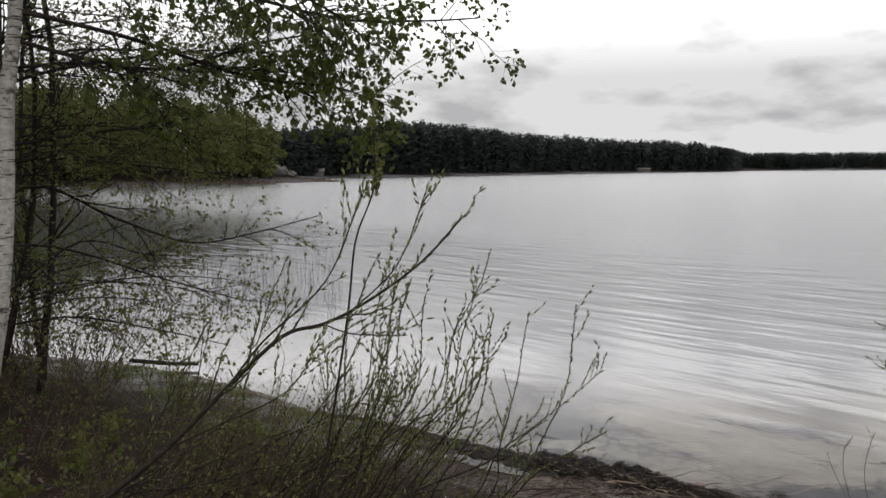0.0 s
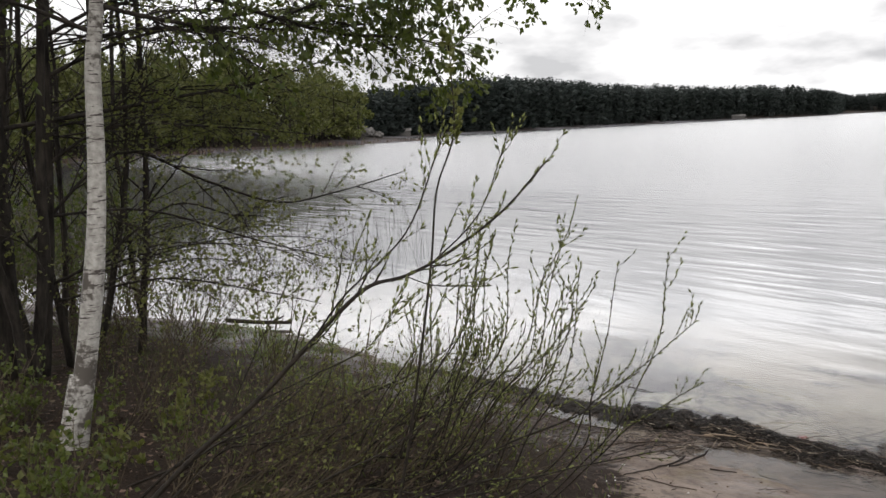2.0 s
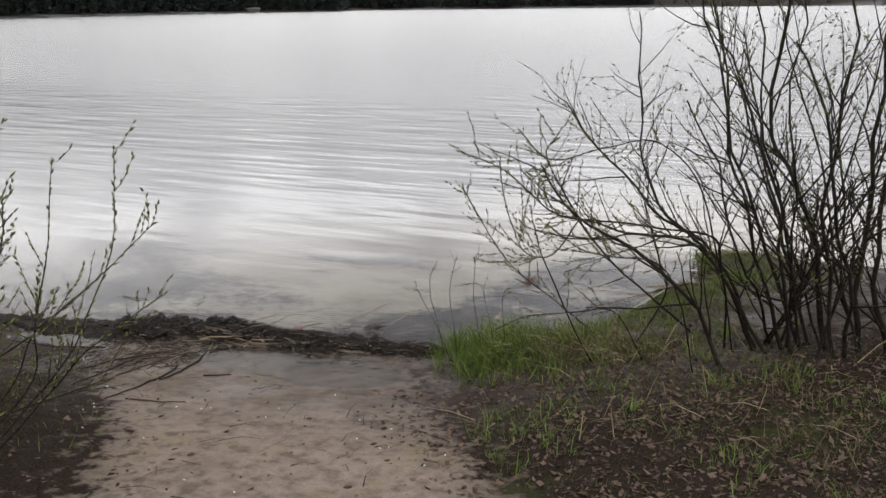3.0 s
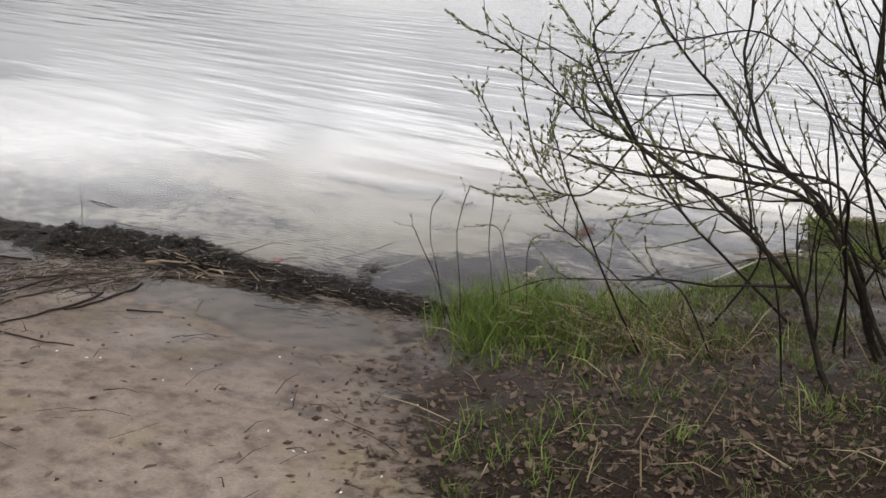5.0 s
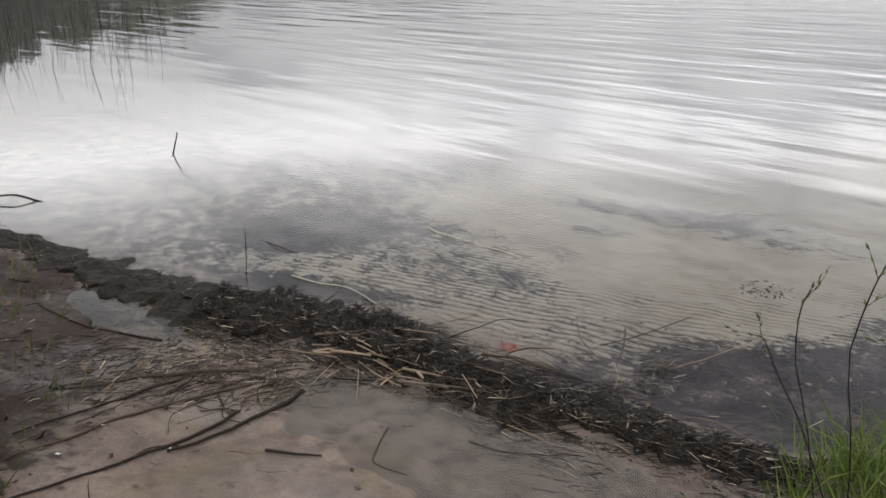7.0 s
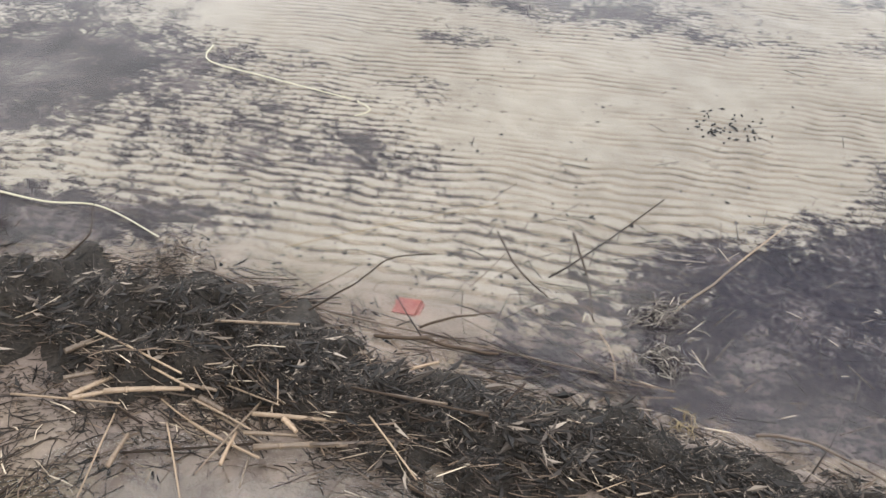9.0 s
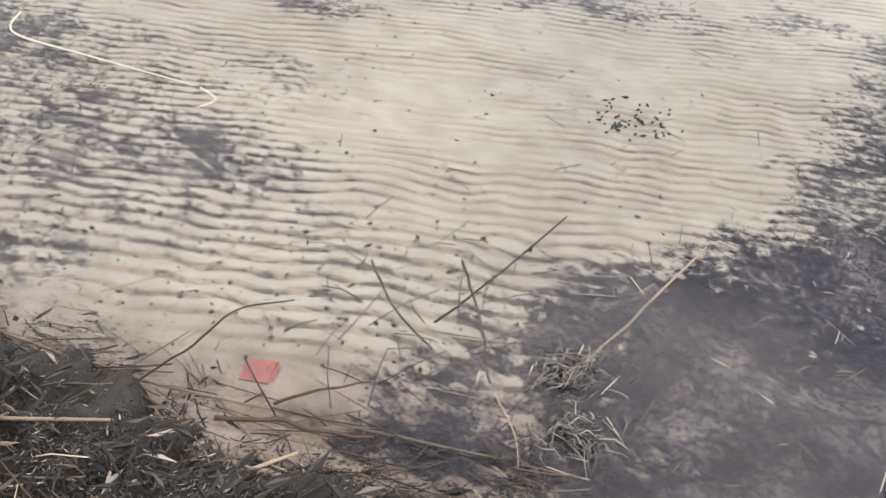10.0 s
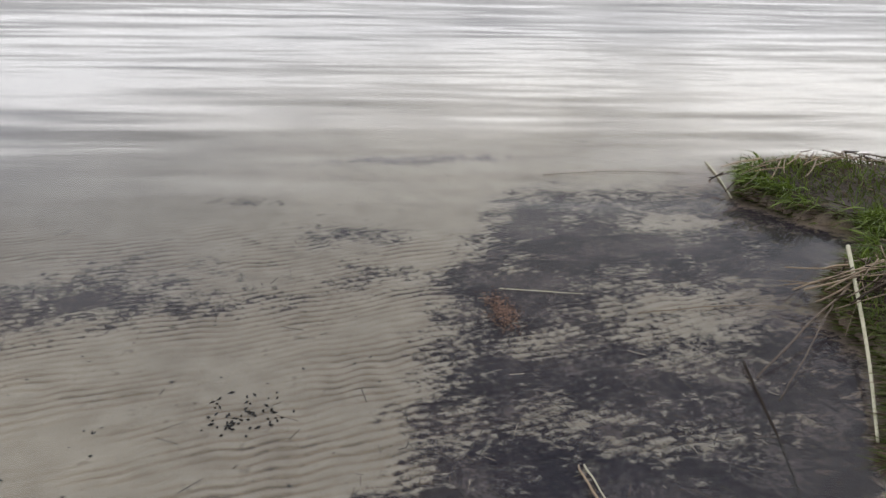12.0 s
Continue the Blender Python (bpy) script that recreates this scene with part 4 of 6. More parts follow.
def path_willow():
    """Young willow beside the sand: long shoots that lean out and turn up."""
    random.seed(32)
    x, y = 6.1, 3.7
    z = height(x, y)
    top = hub("young_willow", (x, y, z), "young willow with long upright shoots in bud beside the path", "shrub")
    buds, parts = Geo(), []
    tips = [[(6.61, 4.36, 0.76), (6.69, 4.45, 0.88), (6.76, 4.53, 1.03), (6.85, 4.62, 1.39), (6.88, 4.65, 1.80)],
            [(6.53, 4.28, 0.79), (6.63, 4.38, 1.03), (6.76, 4.53, 1.18), (6.98, 4.75, 1.48)],
            [(6.59, 4.34, 0.79), (6.63, 4.39, 1.05), (6.66, 4.41, 1.27), (6.72, 4.48, 1.80)],
            [(6.20, 3.92, 0.80), (6.27, 4.00, 1.02), (6.39, 4.12, 1.24), (6.50, 4.25, 1.79)],
            [(6.10, 3.81, 0.76), (6.22, 3.94, 0.92), (6.37, 4.11, 1.16), (6.62, 4.37, 1.58)],
            [(6.08, 3.79, 0.73), (6.30, 4.03, 1.16), (6.44, 4.18, 1.51), (6.58, 4.33, 2.08)],
            [(6.65, 4.40, 0.77), (6.75, 4.51, 0.92), (6.86, 4.63, 1.02), (6.99, 4.77, 1.16)],
            [(5.93, 3.64, 0.71), (6.09, 3.80, 1.21), (6.23, 3.96, 1.57), (6.32, 4.05, 1.94)],
            [(5.72, 3.41, 0.70), (5.94, 3.65, 1.17), (6.07, 3.78, 1.45), (6.17, 3.89, 1.68)],
            [(5.51, 3.18, 0.71), (5.69, 3.38, 1.13), (5.74, 3.43, 1.44), (5.88, 3.58, 2.06)]]
    lines, low = [], []
    for tip in tips:
        a = Vector(tip[0])
        root = (a.x - random.uniform(0.28, 0.42), a.y - random.uniform(0.28, 0.42))
        lines.append([(*root, height(*root) - 0.05), *tip])
    for _ in range(20):
        rx, ry = 5.95 + random.gauss(0, 0.22), 3.72 + random.gauss(0, 0.25)
        a, n = random.gauss(0.9, 0.35), random.uniform(0.35, 0.75)
        h = random.uniform(0.7, 1.2)
        g = height(rx, ry)
        lines.append([(rx, ry, g - 0.05), (rx + 0.5 * n * math.cos(a), ry + 0.5 * n * math.sin(a), g + 0.42 * h), (rx + 0.85 * n * math.cos(a), ry + 0.85 * n * math.sin(a), g + 0.75 * h), (rx + n * math.cos(a), ry + n * math.sin(a), g + 1.15 * h)])
    for _ in range(20):
        rx, ry = random.uniform(4.9, 6.3), random.uniform(2.3, 3.6)
        a, n, h = random.gauss(0.75, 0.35), random.uniform(0.8, 1.5), random.uniform(0.15, 0.5)
        g = height(rx, ry)
        low.append([(rx, ry, g - 0.04), *[(rx + n * u * math.cos(a + v), ry + n * u * math.sin(a + v), max(g + h * w, height(rx + n * u * math.cos(a + v), ry + n * u * math.sin(a + v)) + 0.05)) for u, v, w in ((0.3, 0.0, 0.5), (0.65, 0.1, 0.9), (1.0, 0.25, 1.3))]])
    for line in low:
        willow_limb(parts, "bough", buds, line, 0.008, 7, 0.3, 0.25, 0, 0.05, 0.12, 0.024, 0.7, 0.05)
    for line in lines:
        willow_limb(parts, "stem", buds, line, 0.0052, 9, 0.28, 0.2, 0, 0.03, 0.16, 0.028, 0.7, 0.04)
    parts.append(buds.part("catkin_spray", M_BUD, kind="stuff"))
    under(top, *parts)


def big_willow():
    """The spreading willow bush on the right bank."""
    random.seed(41)
    cx, cy = 9.55, 7.55
    z = height(cx, cy)
    top = hub("willow_bush", (cx, cy, z), "spreading grey willow bush with bare arching stems", "shrub")
    buds, parts = Geo(), []
    fixed = [([(9.21, 7.59, 0.35), (8.85, 7.58, 0.79), (8.29, 7.56, 1.27), (7.88, 7.54, 1.79)], 0.02),
             ([(9.21, 7.55, 0.35), (8.77, 7.5, 0.86), (8.3, 7.42, 0.98), (8.05, 7.35, 1.05)], 0.02),
             ([(9.6, 7.6, 0.4), (9.38, 7.6, 1.22), (9.18, 7.59, 1.72), (9.2, 7.59, 2.9)], 0.03),
             ([(9.76, 7.61, 0.4), (9.71, 7.61, 1.34), (9.79, 7.61, 2.9)], 0.03),
             ([(9.47, 7.6, 0.4), (9.02, 7.58, 1.31), (8.64, 7.57, 2.6)], 0.022),
             ([(9.94, 7.62, 0.45), (9.78, 7.61, 1.18), (9.95, 7.62, 2.8)], 0.03),
             ([(9.12, 7.03, 0.4), (8.74, 6.91, 0.86), (8.25, 6.75, 1.19), (8.08, 6.7, 1.5)], 0.022),
             ([(9.3, 7.5, 0.4), (8.7, 7.5, 1.0), (8.4, 7.6, 1.5), (8.3, 7.7, 2.3)], 0.018),
             ([(9.35, 7.6, 0.4), (9.1, 7.5, 1.0), (8.9, 7.45, 1.8), (8.7, 7.5, 2.9)], 0.02),
             ([(9.65, 7.45, 0.4), (9.5, 7.35, 1.2), (9.55, 7.3, 2.0), (9.5, 7.3, 3.0)], 0.02),
             ([(9.5, 7.7, 0.4), (9.1, 8.2, 1.2), (8.8, 8.6, 2.2)], 0.02),
             ([(9.7, 7.5, 0.4), (9.6, 7.1, 1.3), (9.3, 6.8, 2.2)], 0.022),
             ([(9.9, 7.7, 0.4), (10.1, 7.9, 1.3), (10.3, 8.2, 2.6)], 0.026),
             ([(10.0, 7.5, 0.45), (10.4, 7.3, 1.2), (10.8, 7.2, 2.4)], 0.026),
             ([(9.4, 7.5, 0.4), (9.2, 7.3, 1.4), (8.8, 7.1, 2.3)], 0.02)]
    for _ in range(13):
        bx, by, a, n = random.uniform(9.15, 10.1), random.uniform(7.3, 7.8), random.uniform(0, 2 * math.pi), random.uniform(0.5, 1.2)
        h = random.uniform(1.5, 2.6)
        ex = max(bx + n * math.cos(a), 8.0)
        ey = min(by + n * math.sin(a), 8.0)
        fixed.append(([(bx, by, 0.4), (bx * 0.55 + ex * 0.45, by * 0.55 + ey * 0.45, 0.35 + 0.4 * h), (ex, ey, 0.3 + h)], 0.016))
    for line, r in fixed:
        willow_limb(parts, "stem", buds, [(line[0][0], line[0][1], z - 0.1), *line[1:]], r * 0.7, 17, 0.55, 0.15, 1, 0.06, 0.09, 0.028, 0.75, 0.08)
    parts.append(buds.part("catkin_spray", M_BUD, kind="stuff"))
    under(top, *parts)


def front_willow():
    """Arching stems that root behind the grass and lean out over it."""
    random.seed(42)
    z = height(8.4, 7.3)
    top = hub("willow_clump", (8.4, 7.3, z), "arching willow stems rooted in the grass, leafing at the tips", "shrub")
    buds, parts = Geo(), []
    for line, r, n in (([(8.25, 7.14), (8.20, 6.91, 0.44), (8.16, 6.67, 0.73), (8.13, 6.43, 1.03), (8.17, 6.23, 1.21), (8.23, 6.03, 1.40)], 0.008, 5),
                       ([(8.25, 7.58), (7.97, 7.35, 0.43), (7.72, 7.09, 0.73), (7.57, 6.86, 1.13), (7.52, 6.75, 1.32)], 0.007, 16),
                       ([(8.76, 7.95), (8.59, 7.79, 0.33), (8.33, 7.46, 0.69), (8.17, 7.14, 1.02), (8.13, 6.85, 1.30), (8.12, 6.56, 1.57), (8.21, 6.46, 1.68)], 0.013, 14),
                       ([(8.38, 7.61), (8.58, 7.66, 0.50), (8.52, 7.65, 0.74), (8.37, 7.61, 1.27)], 0.010, 9),
                       ([(8.98, 7.6), (9.0, 7.2, 0.75), (9.0, 6.68, 1.15), (8.68, 6.61, 1.21), (8.40, 6.53, 1.23), (8.19, 6.45, 1.28), (7.99, 6.35, 1.48), (7.83, 6.27, 1.57)], 0.012, 20),
                       ([(8.29, 6.60, 1.21), (8.17, 6.55, 1.03), (8.08, 6.51, 1.00), (7.99, 6.47, 1.06), (7.92, 6.43, 1.30), (7.90, 6.42, 1.54)], 0.006, 10),
                       ([(9.05, 7.5), (8.9, 7.1, 1.2), (8.65, 6.92, 1.61), (8.35, 6.83, 1.59), (8.09, 6.73, 1.52), (7.91, 6.65, 1.69)], 0.008, 14),
                       ([(8.9, 7.0), (8.77, 6.74, 0.93), (8.48, 6.66, 1.00), (8.30, 6.60, 1.04), (8.13, 6.53, 1.19)], 0.007, 12),
                       ([(8.6, 7.1), (8.44, 6.96, 0.56), (8.21, 6.89, 0.57), (7.95, 6.78, 0.55), (7.75, 6.68, 0.45)], 0.006, 5)):
        line = [(*p, height(*p) - 0.05) if len(p) == 2 else p for p in line]
        willow_limb(parts, "stem", buds, line, r * 0.7, int(n * 1.6), 0.34 if n != 16 else 0.2, 0.3, 0, 0.032, 0.2, 0.026, 0.85, 0.02)
    parts.append(buds.part("catkin_spray", M_BUD, kind="stuff"))
    under(top, *parts)


def sprigs():
    random.seed(43)
    z = height(7.3, 7.0)
    top = hub("willow_sprig", (7.3, 7.05, z), "thin young willow sprigs in the grass edge", "shrub")
    buds, parts = Geo(), []
    for line in ([(7.3, 7.06, z - .03), (7.14, 6.96, 0.48), (7.10, 6.93, 0.56)], [(7.32, 7.08, z - .03), (7.30, 7.06, 0.61), (7.31, 7.06, 0.76)], [(7.55, 7.2, z - .03), (7.49, 7.17, 0.52), (7.39, 7.11, 0.58)],
                 [(7.45, 7.2, z - .03), (7.43, 7.13, 0.66), (7.42, 7.13, 0.74)], [(7.6, 7.25, z - .03), (7.59, 7.22, 0.46), (7.62, 7.23, 0.54)], [(7.25, 7.06, z - .03), (7.18, 6.98, 0.55), (7.18, 6.99, 0.67)]):
        willow_limb(parts, "sprig", buds, line, 0.0022, 2, 0.14, 0.4, 0, 0.03, 0.1, 0.02, 0.6, 0.05)
    parts.append(buds.part("catkin_spray", M_BUD, kind="stuff"))
    under(top, *parts)


far_woods()
water_reeds()
for az, d, s in ((150.2, 236, 2.4), (150.9, 240, 3.2), (149.6, 233, 1.6)):
    x, y = from_start(az, d)
    boulder((x, y, height(x, y) + s * 0.4), s)
boat_shed(127.4, 735, 5)
boat_shed(147.9, 385, 2.2)
birch()
alder()
sapling([(0.62, 2.38), (0.61, 2.25, 2.52), (0.6, 2.13, 3.2), (0.6, 2.1, 4.5)], 0.045, 51)
sapling([(1.5, 1.9), (1.51, 2.06, 1.95), (1.51, 2.02, 3.2)], 0.035, 52)
sapling([(1.2, 2.7), (1.25, 2.75, 2.2), (1.1, 2.9, 4.6)], 0.05, 53)
sapling([(0.2, 3.2), (0.25, 3.3, 2.0), (0.4, 3.4, 4.0)], 0.04, 54)
for i, (x, y, tall) in enumerate(((1.0, 1.3, 5.2), (0.0, 1.9, 5.6), (2.9, 1.6, 4.8), (-0.6, 2.8, 5.5), (1.6, 3.1, 5.0), (-1.5, 3.6, 5.2), (0.6, 0.8, 5.4))):
    sapling([(x, y), (x + 0.1, y + 0.1, tall * 0.45), (x, y + 0.25, tall)], 0.03 + 0.008 * (i % 3), 150 + i, 0.045, 22)
for i, (x, y) in enumerate(((0.6, 3.6), (1.4, 4.0), (2.2, 3.6), (-0.6, 3.9), (3.0, 4.2), (0.2, 4.6), (1.2, 2.2))):
    undergrowth(x, y, 1.5, 12, 170 + i, 5, 0.04, (0.1, 0.3))
random.seed(78)
for i in range(13):
    a, d = random.uniform(165, 179), random.uniform(9.5, 13)
    x, y = from_start(a, d)
    undergrowth(x, y, random.uniform(1.6, 2.6), 22, 200 + i, 6, 0.05, (0.0, 0.0), M_LEAF)
for i in range(7):
    a, d = random.uniform(164, 177), random.uniform(7.6, 11.5)
    x, y = from_start(a, d)
    sapling([(x, y), (x + 0.1, y, 3.0), (x + 0.2, y + 0.3, 6.8)], 0.035 + 0.006 * (i % 3), 230 + i, 0.026, 34)
for i in range(20):
    x, y = random.uniform(3.4, 6.2), random.uniform(0.9, 2.7)
    if abs(x - 4.28) > 0.2:
        undergrowth(x, y, random.uniform(0.25, 0.6), 8, 260 + i, 5, 0.032, (0.0, 0.1), M_LEAF)
fallen_log()
bank_willow()
path_willow()
big_willow()
front_willow()
sprigs()
random.seed(77)
for i in range(26):
    x, y = random.uniform(0.2, 5.6), random.uniform(2.6, 5.3)
    undergrowth(x, y, random.uniform(0.45, 0.95), 9, 80 + i, 2, 0.026)
for i, (x, y) in enumerate(((5.3, 3.2), (5.6, 3.4), (5.2, 3.8), (5.7, 3.9), (5.5, 4.2), (6.0, 3.3), (5.9, 2.9), (6.0, 4.2), (5.0, 3.4), (5.6, 2.8), (6.2, 2.6))):
    undergrowth(x, y, 0.75, 12, 120 + i, 2, 0.022, (0.9, 1.0))
for i, (x, y) in enumerate(((4.7, 1.95), (5.1, 1.75), (5.0, 2.5), (4.1, 3.1), (3.6, 3.4), (5.7, 1.7))):
    undergrowth(x, y, 0.28, 5, 140 + i, 6, 0.045, (0.0, 0.1), M_LEAF_PALE)


# ---- the drift line ----
WRACK = [(2.2, 6.05), (3.1, 6.3), (4.0, 6.46), (4.75, 6.62), (5.1, 6.76), (5.45, 6.90), (5.72, 6.95), (5.90, 6.90), (6.08, 6.96), (6.3, 7.0), (6.5, 7.05), (6.9, 7.12), (7.15, 7.2)]
WRACK_W = [0.10, 0.13, 0.17, 0.19, 0.18, 0.19, 0.15, 0.075, 0.12, 0.125, 0.115, 0.09, 0.06]
WRACK_H = [0.03, 0.04, 0.05, 0.075, 0.10, 0.10, 0.085, 0.05, 0.08, 0.08, 0.075, 0.06, 0.03]


def wrack_point(u):
    """Centre, direction, width and height of the drift line at u, 0 to 1."""
    x = u * (len(WRACK) - 1)
    i = min(int(x), len(WRACK) - 2)
    t = x - i
    a, b = Vector(WRACK[i]), Vector(WRACK[i + 1])
    c = a.lerp(b, t)
    heap = 1.0 + 0.4 * noise.noise(Vector((c.x * 3.1, c.y * 3.1, 4))) + 0.3 * noise.noise(Vector((c.x * 9, c.y * 9, 7)))
    return c, (b - a).normalized(), (WRACK_W[i] * (1 - t) + WRACK_W[i + 1] * t) * (0.75 + 0.3 * heap), (WRACK_H[i] * (1 - t) + WRACK_H[i + 1] * t) * heap


def wrack_height(u, v):
    """Height over the sand at u along and v across (-1 to 1)."""
    c, d, w, h = wrack_point(u)
    p = c + Vector((-d.y, d.x)) * (w * v)
    p = p + Vector((-d.y, d.x)) * (w * v * 0.8 * noise.fractal(Vector((p.x * 9, p.y * 9, 9)), 1.0, 2.0, 4))
    k = max(0.0, 1 - v * v) ** 0.7
    n = max(-0.8, min(0.7, noise.fractal(Vector((p.x * 7, p.y * 7, 0)), 1.0, 2.0, 4)))
    return p, h * k * (0.85 + 0.6 * n + 0.22 * noise.noise(Vector((p.x * 22, p.y * 22, 5)))) + 0.012 * k * noise.noise(Vector((p.x * 60, p.y * 60, 1)))


def drift_line():
    nu, nv = 620, 44
    g = Geo()
    pts = [wrack_height(i / (nu - 1), 2 * j / (nv - 1) - 1) for i in range(nu) for j in range(nv)]
    base = terrain(np.array([p.x for p, _ in pts]), np.array([p.y for p, _ in pts]))[0]
    for (p, h), b in zip(pts, base):
        g.v.append((p.x, p.y, max(b, -0.02) - 0.008 + max(h, -0.004)))
    g.f = [(i * nv + j, (i + 1) * nv + j, (i + 1) * nv + j + 1, i * nv + j + 1) for i in range(nu - 1) for j in range(nv - 1)]
    top = hub("drift_line", (5.5, 6.9, 0.02), "ridge of dark rotting wrack along the waterline", "wrack")
    mound = g.part("mound", M_WRACK)
    random.seed(91)
    scraps, straws = Geo(), Geo()
    for k in range(76000):
        u = random.uniform(0.25, 1.0) if k % 6 else random.random()
        v = random.gauss(-0.1, 0.55) if k % 5 else random.gauss(-0.9, 0.7) if k % 10 else 0.95 + abs(random.gauss(0, 0.45))
        p, h = wrack_height(u, max(-1, min(1, v)))
        if abs(v) > 1:
            c, d, w, _ = wrack_point(u)
            p = c + Vector((-d.y, d.x)) * (w * v)
        z = max(height(p.x, p.y), -0.02) - 0.002 + max(h, 0.0)
        a = random.gauss(math.atan2(*wrack_point(u)[1].yx), 0.4 if k % 9 == 0 else 1.1)
        d = Vector((math.cos(a), math.sin(a), random.gauss(0, 0.22))).normalized()
        q = Vector((p.x, p.y, z + 0.004))
        if k % 9 == 0 and (v < -0.6 or k % 45 == 0):
            n = random.triangular(0.012, 0.15, 0.03)
            straws.tube([q - d * n / 2, q + rand_dir() * n * 0.06, q + d * n / 2], random.triangular(0.0004, 0.0022, 0.0008), None, 4)
        else:
            n = random.triangular(0.002, 0.02, 0.004) if k % 29 else random.uniform(0.02, 0.06)
            scraps.leaf(q, d, n, random.uniform(0.07, 0.28), Vector((0, 0, 1)) + rand_dir() * 0.8)
    under(top, mound, scraps.part("scrap_layer", M_SCRAP, kind="stuff", smooth=False), straws.part("straw_layer", M_FIBRE, label="broken straw strewn over the wrack", kind="stuff"))
    return top


def lay(name, a, b, r, material, label, category, group="", bend=0.0, lift=0.0, sides=7):
    """A stem or stick from a to b, resting where it lies, with nodes and a slight bow."""
    a, b = Vector(a), Vector(b)
    g, n = Geo(), 10
    side = Vector((-(b - a).y, (b - a).x, 0)).normalized() * (b - a).length
    pts = []
    for i in range(n + 1):
        t = i / n
        pts.append(a.lerp(b, t) - a + side * bend * math.sin(math.pi * t) + Vector((0, 0, lift * math.sin(math.pi * t))))
    g.tube(pts, r, r * 0.75, sides)
    for t in (0.28, 0.61):
        p, d = along(pts, t)
        g.tube([p - d * r * 0.5, p + d * r * 0.5], r * 1.07, None, sides)
    ob = new(name, g.mesh(name, material))
    ob.location = a
    return tagged(ob, label, category, group) if category else ob


def drift_reeds(ridge):
    """Reed stems thrown up on the inner side of the wrack."""
    random.seed(92)
    for a, b, r in (((5.38, 6.71, 0.070), (5.40, 6.77, 0.064), 0.0080), ((5.42, 6.77, 0.100), (5.66, 6.77, 0.094), 0.0035), ((5.48, 6.63, 0.060), (5.51, 6.72, 0.054), 0.0070),
                    ((5.49, 6.63, 0.060), (5.53, 6.68, 0.054), 0.0060), ((5.54, 6.67, 0.070), (5.67, 6.76, 0.064), 0.0075), ((5.66, 6.76, 0.070), (5.73, 6.79, 0.064), 0.0060),
                    ((5.70, 6.75, 0.060), (5.85, 6.75, 0.054), 0.0035), ((5.71, 6.76, 0.060), (5.77, 6.76, 0.054), 0.0085), ((5.83, 6.78, 0.060), (6.07, 6.89, 0.054), 0.0060),
                    ((5.84, 6.74, 0.050), (5.93, 6.79, 0.044), 0.0055), ((5.88, 6.72, 0.050), (6.03, 6.82, 0.044), 0.0080), ((5.89, 6.80, 0.060), (5.93, 6.79, 0.054), 0.0070),
                    ((5.97, 6.78, 0.050), (6.13, 6.89, 0.044), 0.0050), ((5.96, 7.01, 0.020), (6.05, 7.13, 0.014), 0.0050), ((6.39, 7.06, 0.070), (6.40, 7.10, 0.064), 0.0050),
                    ((5.85, 6.66, 0.045), (5.82, 6.74, 0.039), 0.0050), ((5.43, 6.66, 0.060), (5.47, 6.71, 0.054), 0.0060), ((5.67, 6.55, 0.045), (5.64, 6.63, 0.039), 0.0060)):
        under(ridge, lay("reed_stem", a, b, r * 0.85, M_REED, "", "", "", random.uniform(-0.03, 0.03)))
    for _ in range(45):
        u = random.triangular(0.30, 0.97, 0.5)
        c, d, w, h = wrack_point(u)
        v = random.triangular(-1.9, 0.2, -1.0)
        p = c + Vector((-d.y, d.x)) * (w * v)
        a = math.atan2(d.y, d.x) + random.gauss(0, 0.6)
        n = random.triangular(0.04, 0.34, 0.09)
        z = max(height(p.x, p.y), 0.0) + 0.012 + max(0.0, wrack_height(u, max(-1, min(1, v)))[1]) * 0.95
        e = Vector((math.cos(a), math.sin(a))) * n
        under(ridge, lay("reed_stem", (p.x, p.y, z), (p.x + e.x, p.y + e.y, z + random.uniform(-0.01, 0.02)), random.triangular(0.001, 0.004, 0.0015), M_STICK if random.random() < 0.5 else M_REED, "", "", "", random.gauss(0, 0.012), sides=6))


